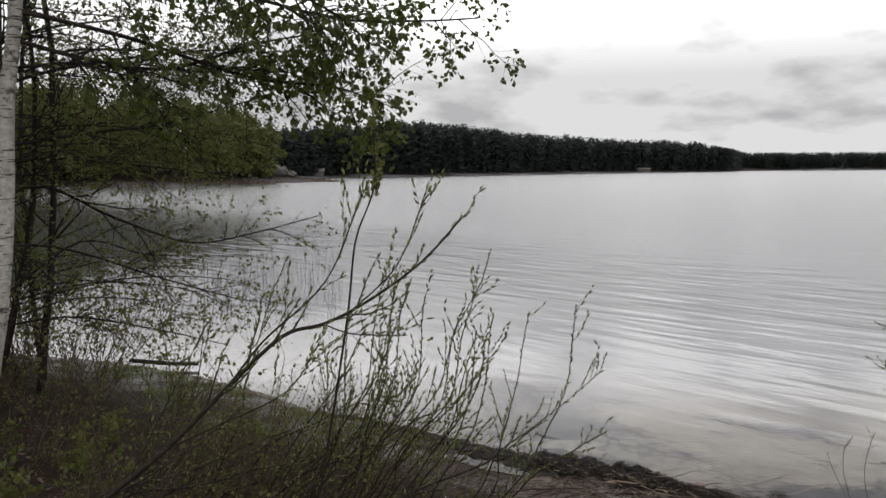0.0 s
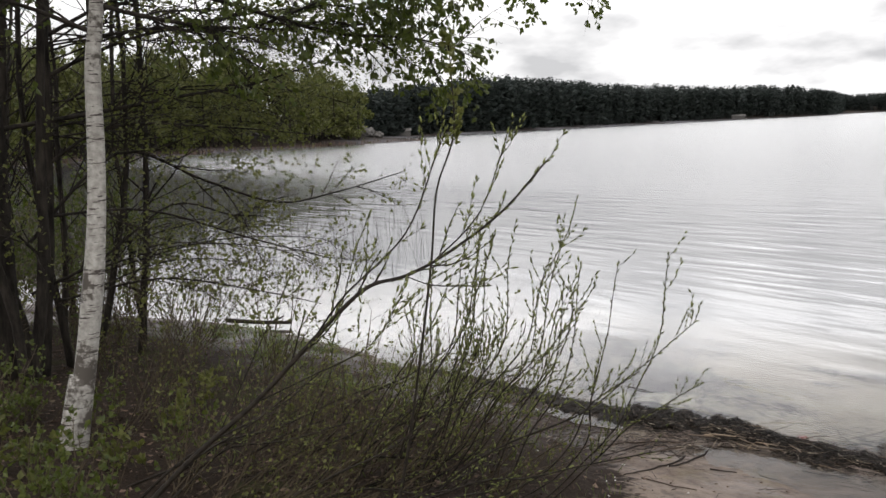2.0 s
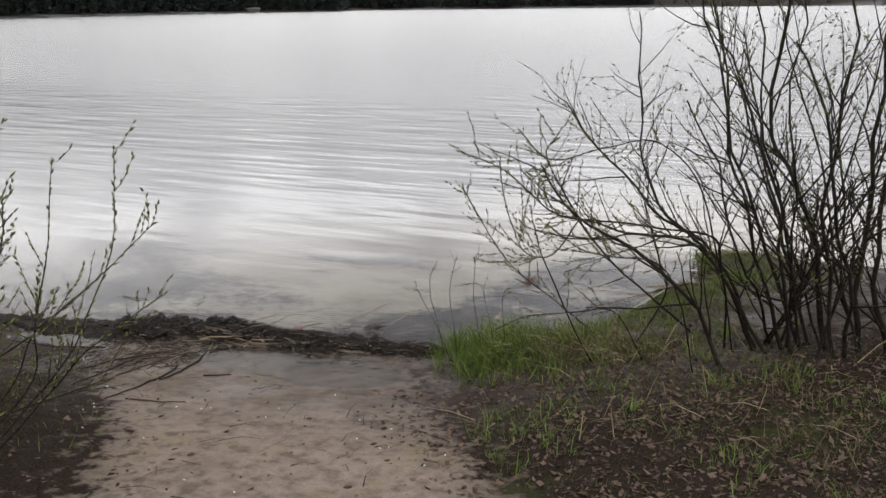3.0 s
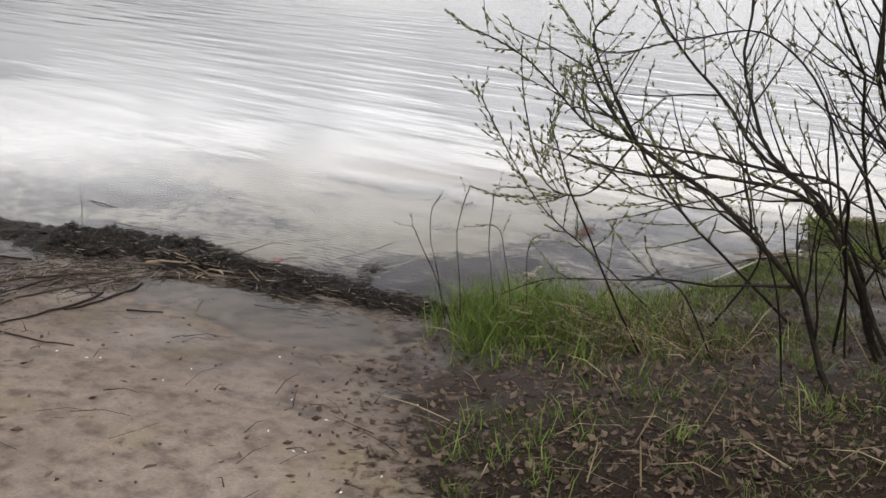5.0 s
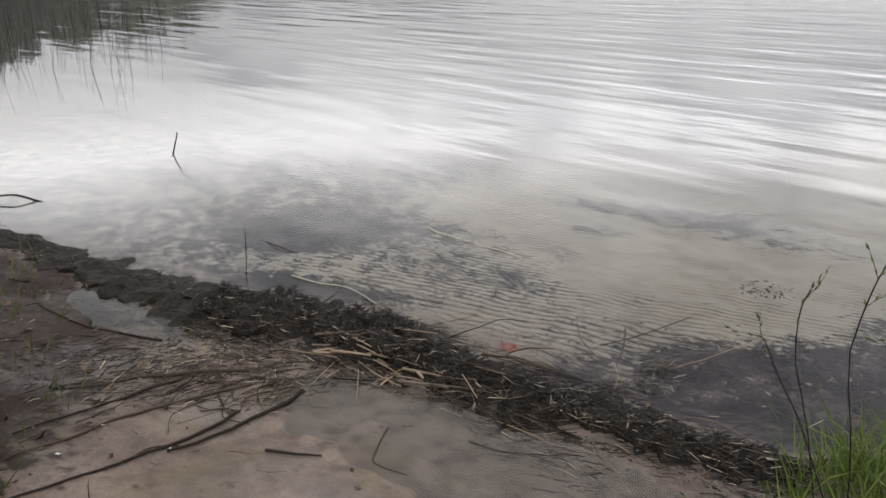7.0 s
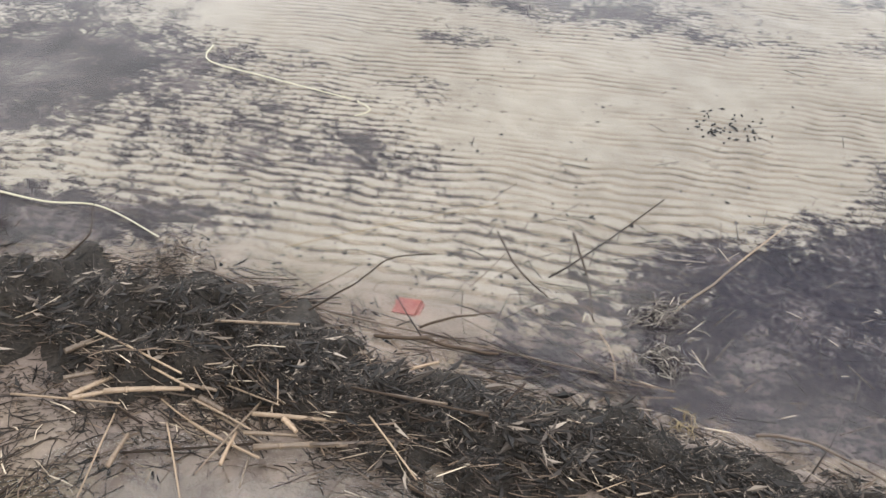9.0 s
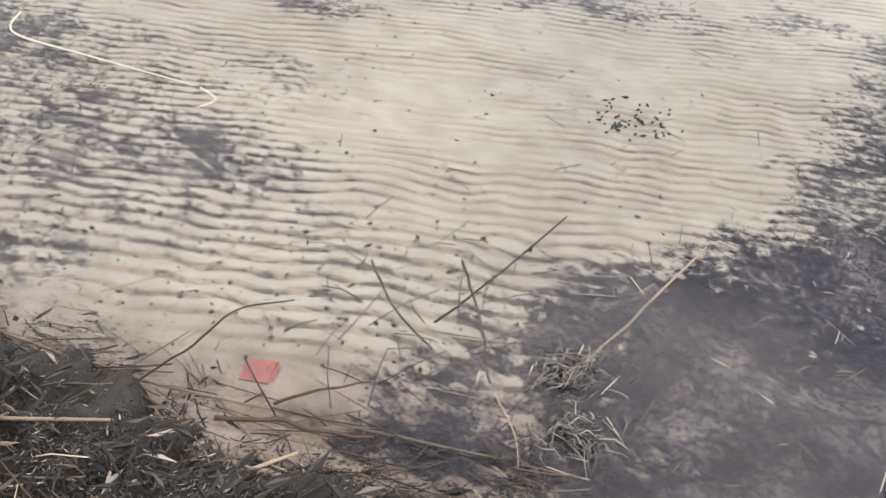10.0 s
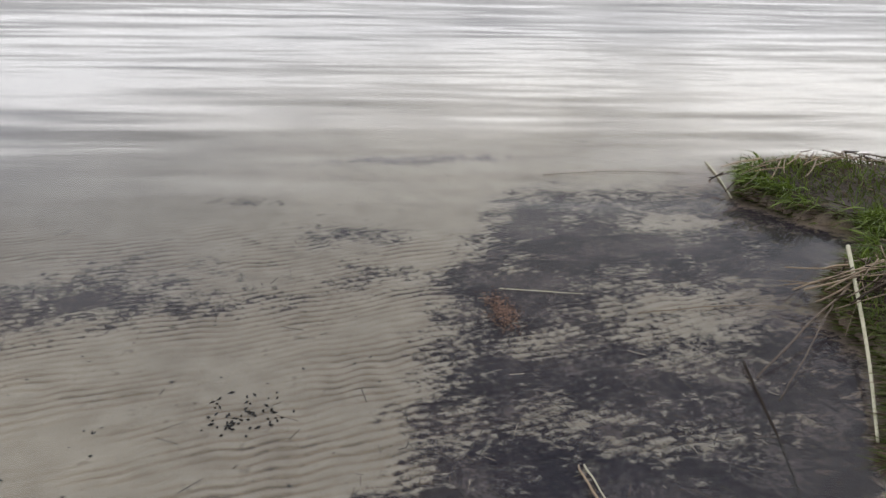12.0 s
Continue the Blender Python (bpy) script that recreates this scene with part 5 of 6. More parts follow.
def drift_sticks():
    told = "dark wet branch washed up on the sand"
    random.seed(93)
    lines = [([(5.64, 6.47), (5.71, 6.30), (5.76, 6.08), (5.79, 5.89)], 0.011), ([(5.66, 6.2), (5.74, 5.98), (5.76, 5.75), (5.82, 5.42)], 0.009),
             ([(5.5, 6.35), (5.46, 6.0), (5.5, 5.75), (5.56, 5.5)], 0.008), ([(5.4, 6.4), (5.2, 6.1), (5.1, 5.85)], 0.009), ([(5.3, 6.2), (5.3, 5.9), (5.37, 5.58)], 0.007),
             ([(5.93, 6.14), (6.0, 6.2), (6.06, 6.26)], 0.007), ([(6.04, 6.54), (6.1, 6.45), (6.18, 6.37), (6.3, 6.4)], 0.005), ([(6.29, 6.67), (6.4, 6.7), (6.51, 6.78)], 0.006),
             ([(4.4, 6.62), (4.7, 6.7), (5.12, 6.76)], 0.013), ([(4.9, 6.3), (4.5, 6.1), (4.2, 6.05)], 0.007), ([(5.9, 5.5), (6.1, 5.55), (6.25, 5.62)], 0.006)]
    for _ in range(24):
        t = random.random()
        x, y, w = 5.62 - 0.65 * t, 6.47 - 0.75 * t, 0.05 + 0.24 * t
        x, y = x + random.gauss(0, w), y + random.gauss(0, w * 0.6)
        a, n = random.gauss(-1.75, 0.55), random.uniform(0.06, 0.3)
        lines.append(([(x, y), (x + 0.5 * n * math.cos(a), y + 0.5 * n * math.sin(a)), (x + n * math.cos(a + 0.5), y + n * math.sin(a + 0.5))], random.uniform(0.002, 0.006)))
    for line, r in lines:
        line = [(*p, 0) for p in line]
        g = Geo()
        origin = Vector(line[0])
        pts = [Vector((p.x, p.y, max(height(p.x, p.y), 0) + r * 0.8 + 0.004 * noise.noise(p * 4))) - origin for i, p in enumerate(bow(line, 5))]
        g.tube(pts, r * 0.8, r * 0.4, 6)
        ob = new("drift_branch", g.mesh("drift_branch", M_STICK))
        ob.location = origin
        tagged(ob, told, "branch", "branches on the sand")


def fibre_mat():
    """Fine straw and fibres washed in between the branches and behind the wrack."""
    random.seed(94)
    g = Geo()
    for k in range(2600):
        t = random.random()
        x, y, w = (5.6 - 0.8 * t, 6.5 - 0.7 * t, 0.07 + 0.2 * t) if k % 2 else (4.3 + 2.4 * t, 6.35 + 0.42 * t, 0.12)
        x, y = x + random.gauss(0, w), y + random.gauss(0, w * 0.7)
        z = height(x, y)
        if z < 0.0:
            continue
        a, n = random.gauss(-1.75 if k % 2 else 0.25, 0.6), random.triangular(0.008, 0.12, 0.02)
        p = Vector((x, y, z + 0.003))
        e = Vector((math.cos(a) * n, math.sin(a) * n, 0))
        g.tube([p - e * 0.5, p + rand_dir() * n * 0.08 + Vector((0, 0, 0.003)), p + e * 0.5], random.triangular(0.0005, 0.0022, 0.0008), None, 4)
    tagged(new("fibre_mat", g.mesh("fibre_mat", M_FIBRE)), "brown straw and fibres washed onto the sand", "straw", kind="stuff")


def in_the_water():
    """Stems, sticks and scraps that float or lie in the shallows."""
    pale = "pale bent reed leaf floating on the shallows"
    for name, line, r, mat, label in (
            ("reed_leaf", [(4.50, 8.14, .004), (4.58, 8.03, .006), (4.85, 8.03, .008), (5.18, 8.05, .004)], .0032, M_PALE_REED, pale),
            ("reed_leaf", [(4.62, 7.10, .004), (4.8, 7.13, .008), (4.95, 7.19, .008), (5.18, 7.17, .004)], .0032, M_PALE_REED, pale),
            ("reed_leaf", [(5.2, 8.05, .002), (5.27, 8.02, .003), (5.25, 7.96, .003)], .003, M_PALE_REED, pale),
            ("floating_stem", [(6.43, 7.58, -.03), (6.58, 8.02, .02)], .0055, M_REED, "brown reed stem slanting out of the water"),
            ("sunken_stick", [(6.12, 7.55, -.04), (6.265, 7.975, .02)], .0045, M_STICK, "thin dark stick half sunk in the shallows"),
            ("floating_stem", [(5.38, 7.12, .01), (5.75, 7.15, .012), (6.0, 7.2, .012), (6.36, 7.28, .006)], .005, M_REED, "long brown reed stem afloat beside the wrack"),
            ("floating_stem", [(5.49, 7.3, .003), (5.7, 7.55, .005), (5.9, 7.78, .002)], .002, M_STRAW, "thin pale stem afloat over rippled sand"),
            ("twig", [(5.71, 7.10, .03), (5.77, 7.2, .06), (5.80, 7.32, .07), (5.87, 7.42, .05)], .004, M_STICK, "knotty dark twig rising from the water"),
            ("twig", [(5.96, 7.20, .02), (6.03, 7.24, .05), (6.1, 7.30, .05)], .005, M_STICK, "knotty dark twig rising from the water"),
            ("drift_branch", [(5.88, 7.13, .01), (5.98, 7.17, .02), (6.1, 7.19, .02), (6.15, 7.22, .01)], .0075, M_STICK, "short rough branch lying in the water's edge"),
            ("twig", [(5.1, 6.94, .05), (5.14, 7.0, .10), (5.1, 7.07, .14)], .004, M_STICK, "dark twig rising from the wrack"),
            ("reed_stalk", [(4.48, 6.93, -.02), (4.45, 6.96, .12), (4.36, 7.02, .24)], .004, M_TWIG, "dark reed stalk standing in the shallows"),
            ("sunken_stick", [(5.92, 7.66, -.05), (6.03, 7.55, -.05), (6.15, 7.48, -.05)], .005, M_STICK, "thin dark stick half sunk in the shallows"),
            ("sunken_stick", [(6.1, 7.75, -.05), (6.2, 7.60, -.045), (6.28, 7.45, -.04)], .006, M_STICK, "thin dark stick half sunk in the shallows"),
            ("floating_stem", [(6.30, 7.42, .0), (6.37, 7.34, .01), (6.40, 7.28, .004)], .0025, M_REED, "pale stem afloat beside the wrack"),
            ("sunken_stick", [(7.80, 8.72, .01), (7.76, 8.4, .0), (7.70, 8.05, -.01)], .007, M_STICK, "thin dark stick half sunk in the shallows"),
            ("floating_stem", [(7.24, 7.86, .004), (7.2, 8.05, .012), (7.17, 8.24, .004)], .0075, M_REED, "brown reed stem slanting out of the water"),
            ("floating_stem", [(7.07, 8.07, .008), (7.18, 8.02, .018), (7.31, 7.95, .01)], .0055, M_REED, "brown reed stem slanting out of the water"),
            ("floating_stem", [(7.15, 8.06, .006), (7.24, 8.04, .018), (7.33, 7.97, .01)], .0045, M_PALE_REED, "pale split reed stem lying over a brown one"),
            ("floating_stem", [(7.19, 8.24, .004), (7.21, 8.1, .014), (7.23, 7.95, .008)], .004, M_PALE_REED, "pale split reed stem lying over a brown one"),
            ("floating_stem", [(7.1, 9.26, .003), (7.32, 9.22, .005), (7.4, 9.21, .003)], .003, M_PALE_REED, "thin pale stem afloat on the lake"),
            ("reed_leaf", [(8.46, 9.40, .10), (8.33, 9.10, .11), (8.17, 8.68, .06), (8.01, 8.30, .01)], .009, M_PALE_REED, "long yellow reed hanging from the grassy bank"),
            ("reed_stalk", [(8.36, 9.12, .10), (8.1, 8.9, .06), (7.81, 8.64, .005)], .008, M_REED, "brown reed stalk reaching from the bank into the water"),
            ("reed_stalk", [(8.2, 8.98, .07), (8.02, 8.75, .04), (7.83, 8.52, .0)], .005, M_REED, "brown reed stalk reaching from the bank into the water"),
            ("reed_leaf", [(8.37, 10.7, .006), (8.35, 10.45, .006), (8.31, 10.18, .004)], .006, M_PALE_REED, "pale reed stem afloat beside the grassy spit"),
            ("floating_stem", [(7.48, 10.5, .004), (7.85, 10.55, .006), (8.22, 10.53, .004)], .003, M_REED, "thin pale stem afloat on the lake"),
            ("floating_stem", [(7.56, 9.06, .004), (7.85, 9.1, .006), (8.12, 9.1, .004)], .004, M_REED, "thin pale stem afloat on the lake"),
            ("sunken_stick", [(4.0, 7.3, -.01), (4.2, 7.28, .01), (4.36, 7.3, .0)], .006, M_STICK, "thin dark stick half sunk in the shallows"),
            ("twig", [(6.7, 7.27, .01), (6.8, 7.29, .03), (6.95, 7.27, .02)], .006, M_REED, "pale stick on the edge of the wrack"),
            ("twig", [(2.35, 6.73, -.01), (2.2, 6.6, .04), (2.09, 6.47, .02)], .012, M_STICK, "dark stick lying in the water"),
            ("twig", [(1.75, 7.9, -.05), (1.78, 7.93, .08), (1.76, 7.97, .16)], .010, M_STICK, "dark stub standing out of the water")):
        g = Geo()
        o = Vector(line[0])
        r = r if name == "reed_leaf" else r * 0.65
        kink = 0.0 if name == "reed_leaf" else 1.6 * r
        pts = [p + Vector((noise.noise(p * 23), noise.noise(p * 23 + Vector((7, 0, 0))), 0)) * kink for p in bow(line, 6)]
        g.tube([Vector((p.x, p.y, max(p.z, height(p.x, p.y) + r * 0.8))) - o for p in pts], r, r * 0.55, 6)
        ob = new(name, g.mesh(name, mat))
        ob.location = o
        tagged(ob, label, "reed" if "reed" in name or "stem" in name else "stick", name.replace("_", " ") + "s in the shallows")
    random.seed(95)
    # fine stems on the dark silt and the sand
    g = Geo()
    for _ in range(180):
        x, y = (random.gauss(6.75, 0.35), random.gauss(7.65, 0.3)) if random.random() < 0.6 else (random.uniform(4.6, 8.0), random.uniform(7.2, 9.4))
        z = height(x, y)
        if z > 0.0:
            continue
        a = random.uniform(0, math.pi)
        n = random.uniform(0.015, 0.10)
        e = Vector((math.cos(a), math.sin(a), random.gauss(0, 0.04))) * n
        g.tube([Vector((x, y, z + 0.006)), Vector((x, y, z + 0.006)) + e], random.uniform(0.0006, 0.0015), None, 4)
    for _ in range(1700):
        x, y = random.uniform(6.1, 8.1), random.triangular(7.3, 9.4, 7.8)
        z = height(x, y)
        if z > -0.01 or x < 6.3 + 0.5 * (y - 7.6):
            continue
        a, n = random.uniform(0, math.pi), random.triangular(0.005, 0.07, 0.012)
        e = Vector((math.cos(a), math.sin(a), random.gauss(0, 0.1))) * n
        g.tube([Vector((x, y, z + 0.006)), Vector((x, y, z + 0.006)) + e], random.uniform(0.0005, 0.0013), None, 4)
    tagged(new("sunken_straw", g.mesh("sunken_straw", M_FIBRE)), "scattered broken straw on the lake bed", "straw", kind="stuff")
    d = Geo()
    for _ in range(1500):
        x, y = (random.gauss(5.5, 0.55), random.gauss(7.6, 0.28)) if random.random() < 0.55 else (random.uniform(4.4, 8.2), random.uniform(7.2, 9.8))
        z = height(x, y)
        if z > -0.01:
            continue
        d.leaf(Vector((x, y, z + 0.004)), Vector((random.gauss(0, 1), random.gauss(0, 1), 0.1)).normalized(), random.uniform(0.005, 0.02), random.uniform(0.3, 0.8), Vector((0, 0, 1)))
    tagged(new("sunken_scraps", d.mesh("sunken_scraps", M_SCRAP, False)), "dark plant scraps settled on rippled sand", "scraps", kind="stuff")
    # long thin stems strewn criss-cross at the edge of the dark field
    g = Geo()
    for _ in range(70):
        x, y = random.gauss(6.2, 0.22), random.gauss(7.5, 0.16)
        z = height(x, y)
        if z > 0:
            continue
        a, n = random.gauss(0.9, 0.9), random.uniform(0.04, 0.2)
        p = Vector((x, y, z + 0.01))
        e = Vector((math.cos(a) * n, math.sin(a) * n, 0.0))
        g.tube([p - e * 0.5, p + Vector((0, 0, 0.004)) + rand_dir() * 0.006, p + e * 0.5], random.uniform(0.0006, 0.0016), None, 4)
    tagged(new("sunken_stems", g.mesh("sunken_stems", M_FIBRE)), "tangle of thin sunken stems by the wrack", "plant debris", kind="stuff")
    # straw afloat in a long raft off the ridge
    g = Geo()
    edge = bow([(5.15, 7.02, 0.004), (5.5, 7.12, 0.004), (5.9, 7.17, 0.004), (6.2, 7.24, 0.004), (6.5, 7.3, 0.004)], 6)
    for _ in range(75):
        p, d = along(edge, random.random())
        p = p + Vector((random.gauss(0, 0.02), random.gauss(0, 0.035), random.uniform(0, 0.012)))
        a, n = math.atan2(d.y, d.x) + random.gauss(0, 0.45), random.triangular(0.03, 0.3, 0.07)
        e = Vector((math.cos(a), math.sin(a), random.gauss(0, 0.03))) * n
        g.tube([p - e * 0.5, p + rand_dir() * 0.003, p + e * 0.5], random.triangular(0.0006, 0.0022, 0.0009), None, 4)
    tagged(new("straw_raft", g.mesh("straw_raft", M_FIBRE)), "thin brown straw afloat along the wrack", "straw", kind="stuff")
    # matted root tufts and a raft of bud scales
    for x, y, r, n, mat, label in ((6.42, 7.54, 0.07, 110, M_ROOT, "matted tuft of dead roots in the shallows"), (6.47, 7.39, 0.06, 110, M_ROOT, "matted tuft of dead roots in the shallows"),
                                   (5.3, 7.12, 0.10, 90, M_FIBRE, "tangle of pale straw by the wrack"), (6.57, 7.24, 0.04, 30, M_STRAW, "clot of pale yellow scum by the wrack"),
                                   (4.78, 6.98, 0.06, 50, M_SCRAP, "frayed plant tuft floating in the shallows"), (7.2, 8.02, 0.09, 30, M_REED, "sheaf of broken reed in the shallows")):
        t = Geo()
        for _ in range(n):
            p = Vector((x + random.gauss(0, r * 0.5), y + random.gauss(0, r * 0.5), random.uniform(0, 0.012)))
            e = Vector((random.gauss(0, 1), random.gauss(0, 1), random.gauss(0, 0.3))).normalized() * random.uniform(0.2, 0.9) * r
            t.tube([p - e * 0.5, p + Vector((0, 0, 0.006)) + rand_dir() * 0.006, p + e * 0.5], random.uniform(0.0005, 0.0014), None, 4)
        tagged(new("root_tuft", t.mesh("root_tuft", mat)), label, "plant debris", kind="stuff")
    t = Geo()
    for _ in range(330):
        u, v = random.gauss(0, 0.07), random.gauss(0, 0.024)
        p = Vector((7.09 + v - 0.12 * u, 9.08 + u, 0.004 + 0.004 * random.random()))
        t.spindle(p, Vector((random.gauss(0, 1), random.gauss(0, 1), 0.1)).normalized(), random.uniform(0.008, 0.022), 0.0026)
    tagged(new("bud_raft", t.mesh("bud_raft", M_SCALE)), "raft of brown bud scales afloat", "plant debris", kind="stuff")
    # droppings or leaf crumbs in one dark spot on the sand
    t = Geo()
    for _ in range(60):
        x, y = 6.265 + random.gauss(0, 0.06), 8.52 + random.gauss(0, 0.05)
        t.spindle(Vector((x, y, height(x, y) + 0.004)), Vector((random.gauss(0, 1), random.gauss(0, 1), 0)).normalized(), random.uniform(0.007, 0.026), 0.0042)
    tagged(new("leaf_crumbs", t.mesh("leaf_crumbs", M_WRACK)), "dark leaf crumbs in a heap on the sand bed", "plant debris", kind="stuff")


def spit_reeds():
    """Broken reed stems heaped on the grassy spit, hanging over the water."""
    random.seed(96)
    for k in range(130):
        cx, cy, wx, wy, turn = ((8.45, 9.16, 0.09, 0.1, -120), (8.75, 10.36, 0.16, 0.08, 205), (9.0, 10.42, 0.2, 0.07, 20), (8.42, 9.08, 0.08, 0.08, -150))[k % 4]
        x, y = cx + random.gauss(0, wx), cy + random.gauss(0, wy)
        a, n = random.gauss(radians(turn), 0.6), random.uniform(0.08, 0.30)
        z = max(height(x, y), 0) + random.uniform(0.02, 0.07)
        e = Vector((math.cos(a) * n, math.sin(a) * n, -n * random.uniform(0.05, 0.3)))
        lay("spit_reed", (x, y, z), Vector((x, y, z)) + e, random.uniform(0.0015, 0.0045), M_STICK if k % 3 == 0 else M_REED, "broken brown reed stem on the grassy spit", "reed", "reed stems on the spit", random.gauss(0, 0.06), sides=6)
    g, dry = Geo(), Geo()
    edge_y, edge_x = [7.6, 8.4, 8.75, 8.95, 9.2, 9.4, 9.65, 9.8, 9.98, 10.22, 10.5], [7.6, 8.12, 8.28, 8.24, 8.3, 8.5, 8.74, 8.7, 8.5, 8.37, 8.5]
    for k in range(10000):
        y = random.uniform(8.2, 10.52)
        out = -abs(random.gauss(0, 0.05)) if k % 3 == 0 else abs(random.gauss(0, 0.45))
        x = float(np.interp(y, edge_y, edge_x)) + 0.05 + out
        z = max(height(x, y), 0.0)
        lean = Vector((-0.8 if out < 0.1 else random.gauss(-0.2, 0.5), random.gauss(0, 0.5), 0.75 if out > 0.1 else 0.35)).normalized()
        (dry if k % 4 == 1 else g).blade(Vector((max(x, float(np.interp(y, edge_y, edge_x)) + 0.02), y, z - 0.005)), lean, random.uniform(0.02, 0.10), random.uniform(0.003, 0.007), Vector((random.gauss(-0.5, 0.8), random.gauss(0, 0.8), -0.7)).normalized())
    for _ in range(9000):
        x, y = random.uniform(7.9, 10.6), random.uniform(4.4, 7.6)
        if noise.noise(Vector((x * 1.7, y * 1.7, 3))) + random.gauss(0, 0.25) < 0.05 or path_side(np.array([x]), np.array([y]))[0] < 1.03:
            continue
        (dry if random.random() < 0.3 else g).blade(Vector((x, y, height(x, y) - 0.005)), Vector((random.gauss(0, 0.5), random.gauss(0, 0.5), 0.8)).normalized(), random.uniform(0.03, 0.11), random.uniform(0.003, 0.006), Vector((random.gauss(0, 0.8), random.gauss(0, 0.8), -0.6)).normalized())
    tagged(new("spit_sedge", g.mesh("spit_sedge", M_SEDGE)), "olive sedge on the bank and hanging over the spit", "grass", kind="stuff")
    tagged(new("spit_straw", dry.mesh("spit_straw", M_DEAD)), "dead brown grass matted on bank and spit", "grass", kind="stuff")


def brick_piece():
    bm = bmesh.new()
    bmesh.ops.create_cube(bm, size=1)
    bmesh.ops.scale(bm, vec=(0.074, 0.066, 0.026), verts=bm.verts)
    bmesh.ops.bevel(bm, geom=bm.edges[:], offset=0.009, segments=3, affect="EDGES")
    for v in bm.verts:
        v.co += v.co.normalized() * 0.004 * noise.noise(v.co * 60)
    me = bpy.data.meshes.new("brick_piece")
    bm.to_mesh(me)
    bm.free()
    me.materials.append(M_BRICK)
    ob = new("brick_piece", me)
    ob.matrix_world = pose(5.88, 7.27, -0.016, 6, -4, 12)
    tagged(ob, "worn piece of red brick under shallow water", "brick")


# ---- grass and litter ----
def grass_bank():
    random.seed(101)
    green, dry = Geo(), Geo()
    for k in range(860):
        pick = random.random() if k < 640 else 1.0
        if pick < 0.46:
            cx, cy, tall = random.gauss(7.6, 0.27), random.gauss(7.3, 0.22), random.uniform(0.10, 0.27)
        elif pick < 0.68:
            cx, cy, tall = random.gauss(8.2, 0.45), random.gauss(7.85, 0.35), random.uniform(0.07, 0.18)
        elif pick < 0.93:
            t = random.random()
            cy = 8.7 + 1.8 * t
            cx = float(np.interp(cy, [8.4, 8.75, 8.95, 9.2, 9.4, 9.65, 9.8, 9.98, 10.22, 10.5], [8.12, 8.28, 8.24, 8.3, 8.5, 8.74, 8.7, 8.5, 8.37, 8.5])) + abs(random.gauss(0, 0.22)) + 0.01
            tall = random.uniform(0.03, 0.10)
        else:
            cx, cy, tall = random.uniform(7.8, 10.4), random.uniform(5.0, 7.3), random.uniform(0.04, 0.15)
            if noise.noise(Vector((cx * 2.1, cy * 2.1, 8))) < 0.0:
                continue
        if path_side(np.array([cx]), np.array([cy]))[0] < 1.0:
            continue
        for _ in range(random.randint(5, 24)):
            x, y = cx + random.gauss(0, 0.03), cy + random.gauss(0, 0.03)
            z = height(x, y)
            if z < 0.004:
                continue
            d = Vector((random.gauss(0, 0.25) + (x - cx) * 6, random.gauss(0, 0.25) + (y - cy) * 6, 1)).normalized()
            green.blade(Vector((x, y, z - 0.01)), d, tall * random.uniform(0.3, 1.2), random.uniform(0.003, 0.007), Vector((random.gauss(0, 1), random.gauss(0, 1), -0.1)).normalized())
    for _ in range(2600):
        x, y = random.uniform(-1.2, 3.6), random.uniform(4.6, 5.9)
        z = height(x, y)
        if z > 0.03 and noise.noise(Vector((x * 1.3, y * 1.8, 2))) > -0.1:
            green.blade(Vector((x, y, z - 0.01)), Vector((random.gauss(0, 0.4), random.gauss(0, 0.4), 1)).normalized(), random.uniform(0.04, 0.14), random.uniform(0.004, 0.008), rand_dir())
    for _ in range(34):
        cy = random.choice((random.uniform(9.95, 10.5), random.uniform(9.95, 10.5), random.uniform(9.4, 9.8)))
        cx = float(np.interp(cy, [9.4, 9.65, 9.8, 9.98, 10.22, 10.5], [8.5, 8.74, 8.7, 8.5, 8.37, 8.5])) + random.uniform(0.01, 0.12)
        for _ in range(14):
            p = Vector((cx + random.gauss(0, 0.03), cy + random.gauss(0, 0.03), max(height(cx, cy), 0.0)))
            green.blade(p, Vector((random.gauss(-0.9, 0.4), random.gauss(-0.4, 0.4), 0.6)).normalized(), random.uniform(0.08, 0.2), random.uniform(0.004, 0.008), Vector((random.gauss(-0.5, 0.5), random.gauss(-0.5, 0.5), -0.6)).normalized())
    for _ in range(1200):
        x, y = (random.gauss(8.15, 0.27), random.gauss(7.32, 0.18)) if random.random() < 0.75 else (random.uniform(7.8, 10.2), random.uniform(5.8, 8.2))
        z = height(x, y)
        if z < 0.02 or path_side(np.array([x]), np.array([y]))[0] < 1.0:
            continue
        d = Vector((random.gauss(-0.2, 0.5), random.gauss(-0.3, 0.5), 0.8)).normalized()
        dry.blade(Vector((x, y, z - 0.01)), d, random.uniform(0.14, 0.40), random.uniform(0.003, 0.007), Vector((random.gauss(-0.3, 0.8), random.gauss(-0.8, 0.8), -0.8)).normalized())
    tagged(new("spring_grass", green.mesh("spring_grass", M_GRASS)), "bright spring grass along the banks", "grass", kind="stuff")
    tagged(new("dry_grass", dry.mesh("dry_grass", M_STRAW)), "matted dry grass hanging over the bank", "grass", kind="stuff")
    left = Geo()
    for _ in range(3600):
        x, y = random.uniform(-1.5, 6.3), random.uniform(3.0, 6.6)
        z = height(x, y)
        if z < 0.05 or path_side(np.array([x]), np.array([y]))[0] > 0.05:
            continue
        left.blade(Vector((x, y, z - 0.01)), Vector((random.gauss(0, 0.3), random.gauss(0, 0.3), 1)).normalized(), random.uniform(0.04, 0.13), 0.005, rand_dir())
    tagged(new("bank_grass", left.mesh("bank_grass", M_SEDGE)), "short green grass on the shaded bank", "grass", kind="stuff")


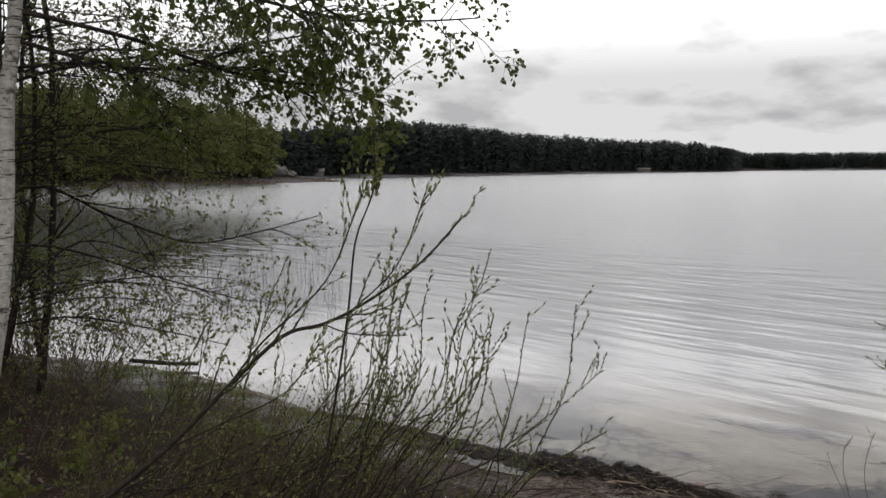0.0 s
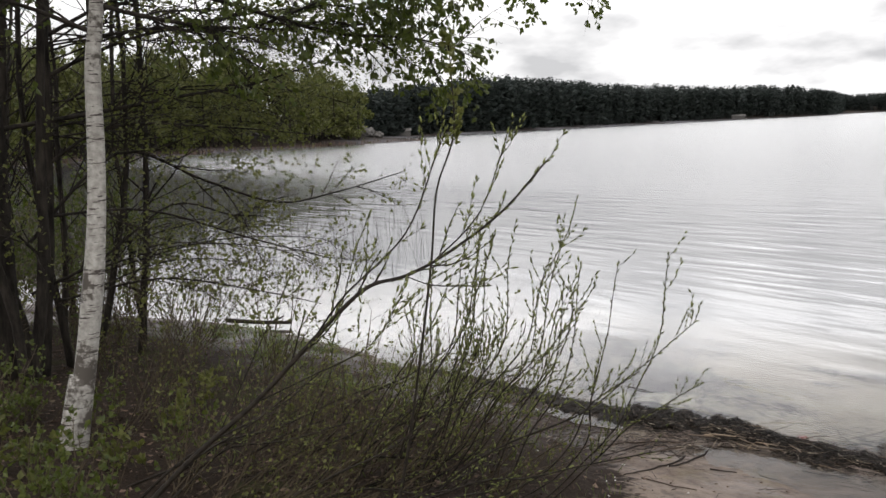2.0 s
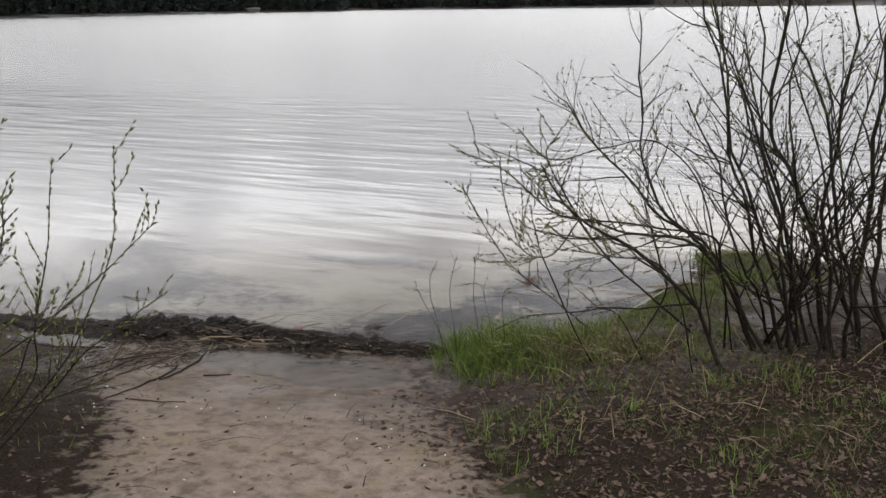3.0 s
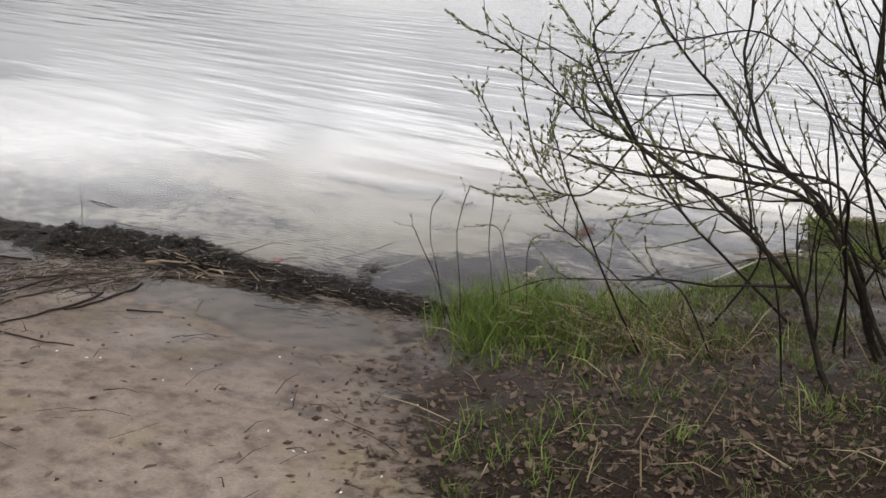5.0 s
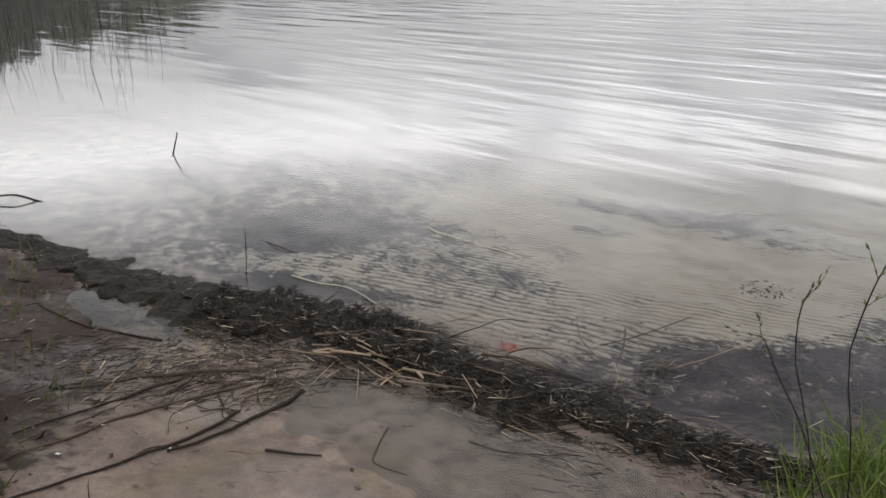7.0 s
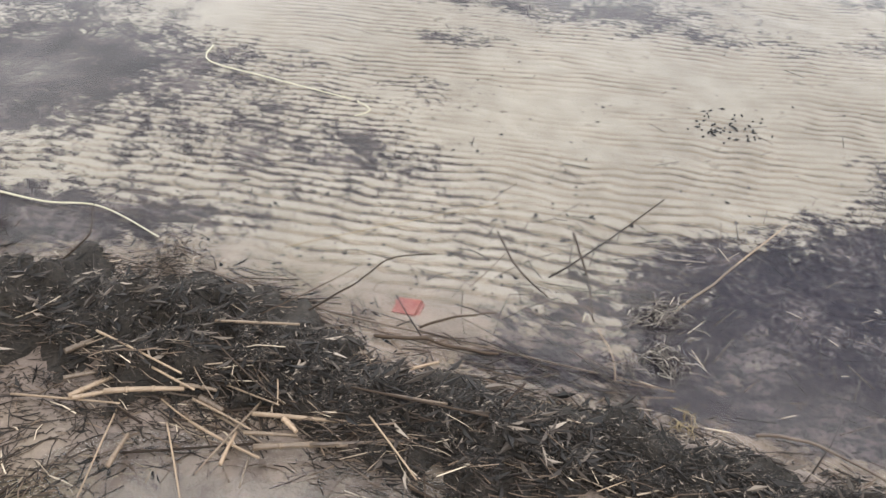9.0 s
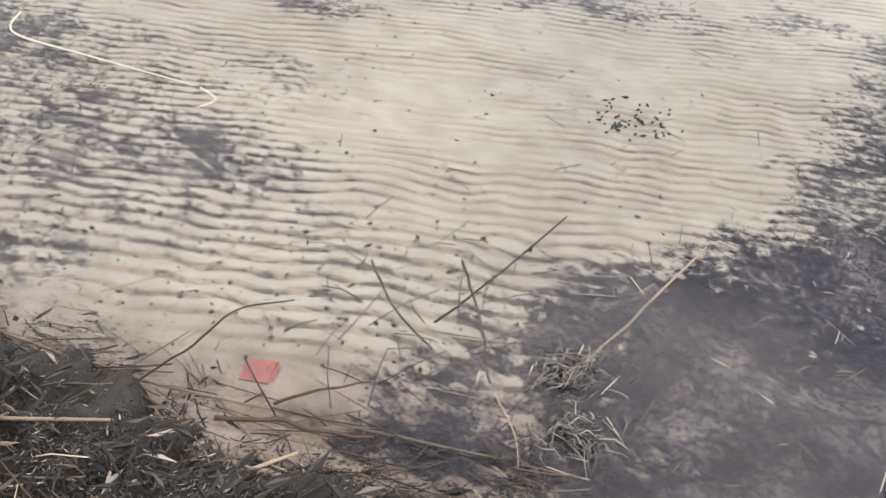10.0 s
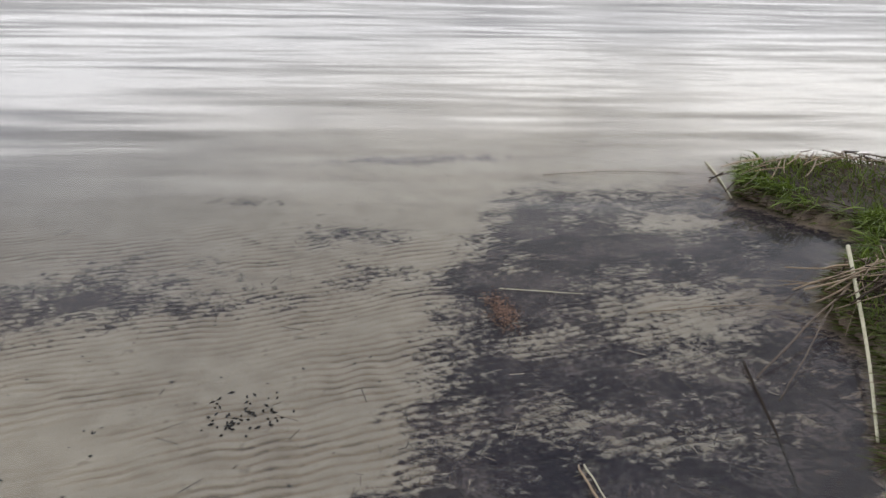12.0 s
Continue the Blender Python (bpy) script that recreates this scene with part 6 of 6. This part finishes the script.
def litter():
    random.seed(102)
    g = Geo()
    for k in range(23000):
        if k % 3:
            x, y = random.uniform(7.2, 10.6), random.uniform(3.6, 8.2)
        else:
            x, y = random.uniform(0, 7.8), random.uniform(1.6, 6.4)
        s = path_side(np.array([x]), np.array([y]))[0] + random.gauss(0, 0.12)
        if 0.0 < s < 1.0 and random.random() > 0.02:
            continue
        z = height(x, y)
        if z < 0.03:
            continue
        d = Vector((random.gauss(0, 1), random.gauss(0, 1), random.gauss(0.1, 0.25))).normalized()
        g.leaf(Vector((x, y, z + 0.005)), d, random.triangular(0.012, 0.06, 0.025), random.uniform(0.35, 0.8), Vector((0, 0, 1)) + rand_dir() * 0.6)
    tagged(new("leaf_litter", g.mesh("leaf_litter", M_DEAD, False)), "brown dead leaves strewn over the banks", "leaves", kind="stuff")
    t = Geo()
    for _ in range(900):
        x, y = random.uniform(2.5, 10.3), random.uniform(2.2, 7.0)
        z = height(x, y)
        s = path_side(np.array([x]), np.array([y]))[0]
        if z < 0.03 or (0.1 < s < 0.9 and random.random() > 0.6):
            continue
        a, n = random.uniform(0, math.pi), random.uniform(0.05, 0.22)
        p = Vector((x, y, z + 0.006))
        e = Vector((math.cos(a), math.sin(a), 0)) * n
        t.tube([p, p + e * 0.5 + Vector((0, 0, 0.006)) + rand_dir() * 0.014, p + e], random.uniform(0.0009, 0.0026), 0.0007, 4)
    tagged(new("fallen_twigs", t.mesh("fallen_twigs", M_TWIG)), "thin fallen twigs on sand and litter", "twigs", kind="stuff")
    c = Geo()
    for _ in range(190):
        x, y = random.uniform(5.2, 9.2), random.uniform(3.4, 6.4)
        z = height(x, y)
        if not 0.0 < path_side(np.array([x]), np.array([y]))[0] < 1.05:
            continue
        c.spindle(Vector((x, y, z + 0.002)), Vector((random.gauss(0, 1), random.gauss(0, 1), 0)).normalized(), random.uniform(0.01, 0.05), random.uniform(0.003, 0.011))
    tagged(new("sand_crumbs", c.mesh("sand_crumbs", M_DEAD)), "dark crumbs and bark bits trodden into sand", "debris", kind="stuff")


def shells():
    random.seed(103)
    for _ in range(26):
        x, y = random.uniform(5.4, 8.0), random.uniform(4.6, 6.3)
        g = Geo()
        g.spindle(Vector((0, 0, 0)), Vector((random.gauss(0, 1), random.gauss(0, 1), 0)).normalized(), random.uniform(0.012, 0.025), 0.004)
        ob = new("shell_chip", g.mesh("shell_chip", M_WHITE))
        ob.location = (x, y, height(x, y) + 0.004)
        tagged(ob, "small white shell chip on the sand", "shell", "shell chips on the sand")


drift_reeds(drift_line())
drift_sticks()
fibre_mat()
in_the_water()
spit_reeds()
brick_piece()
grass_bank()
litter()
shells()
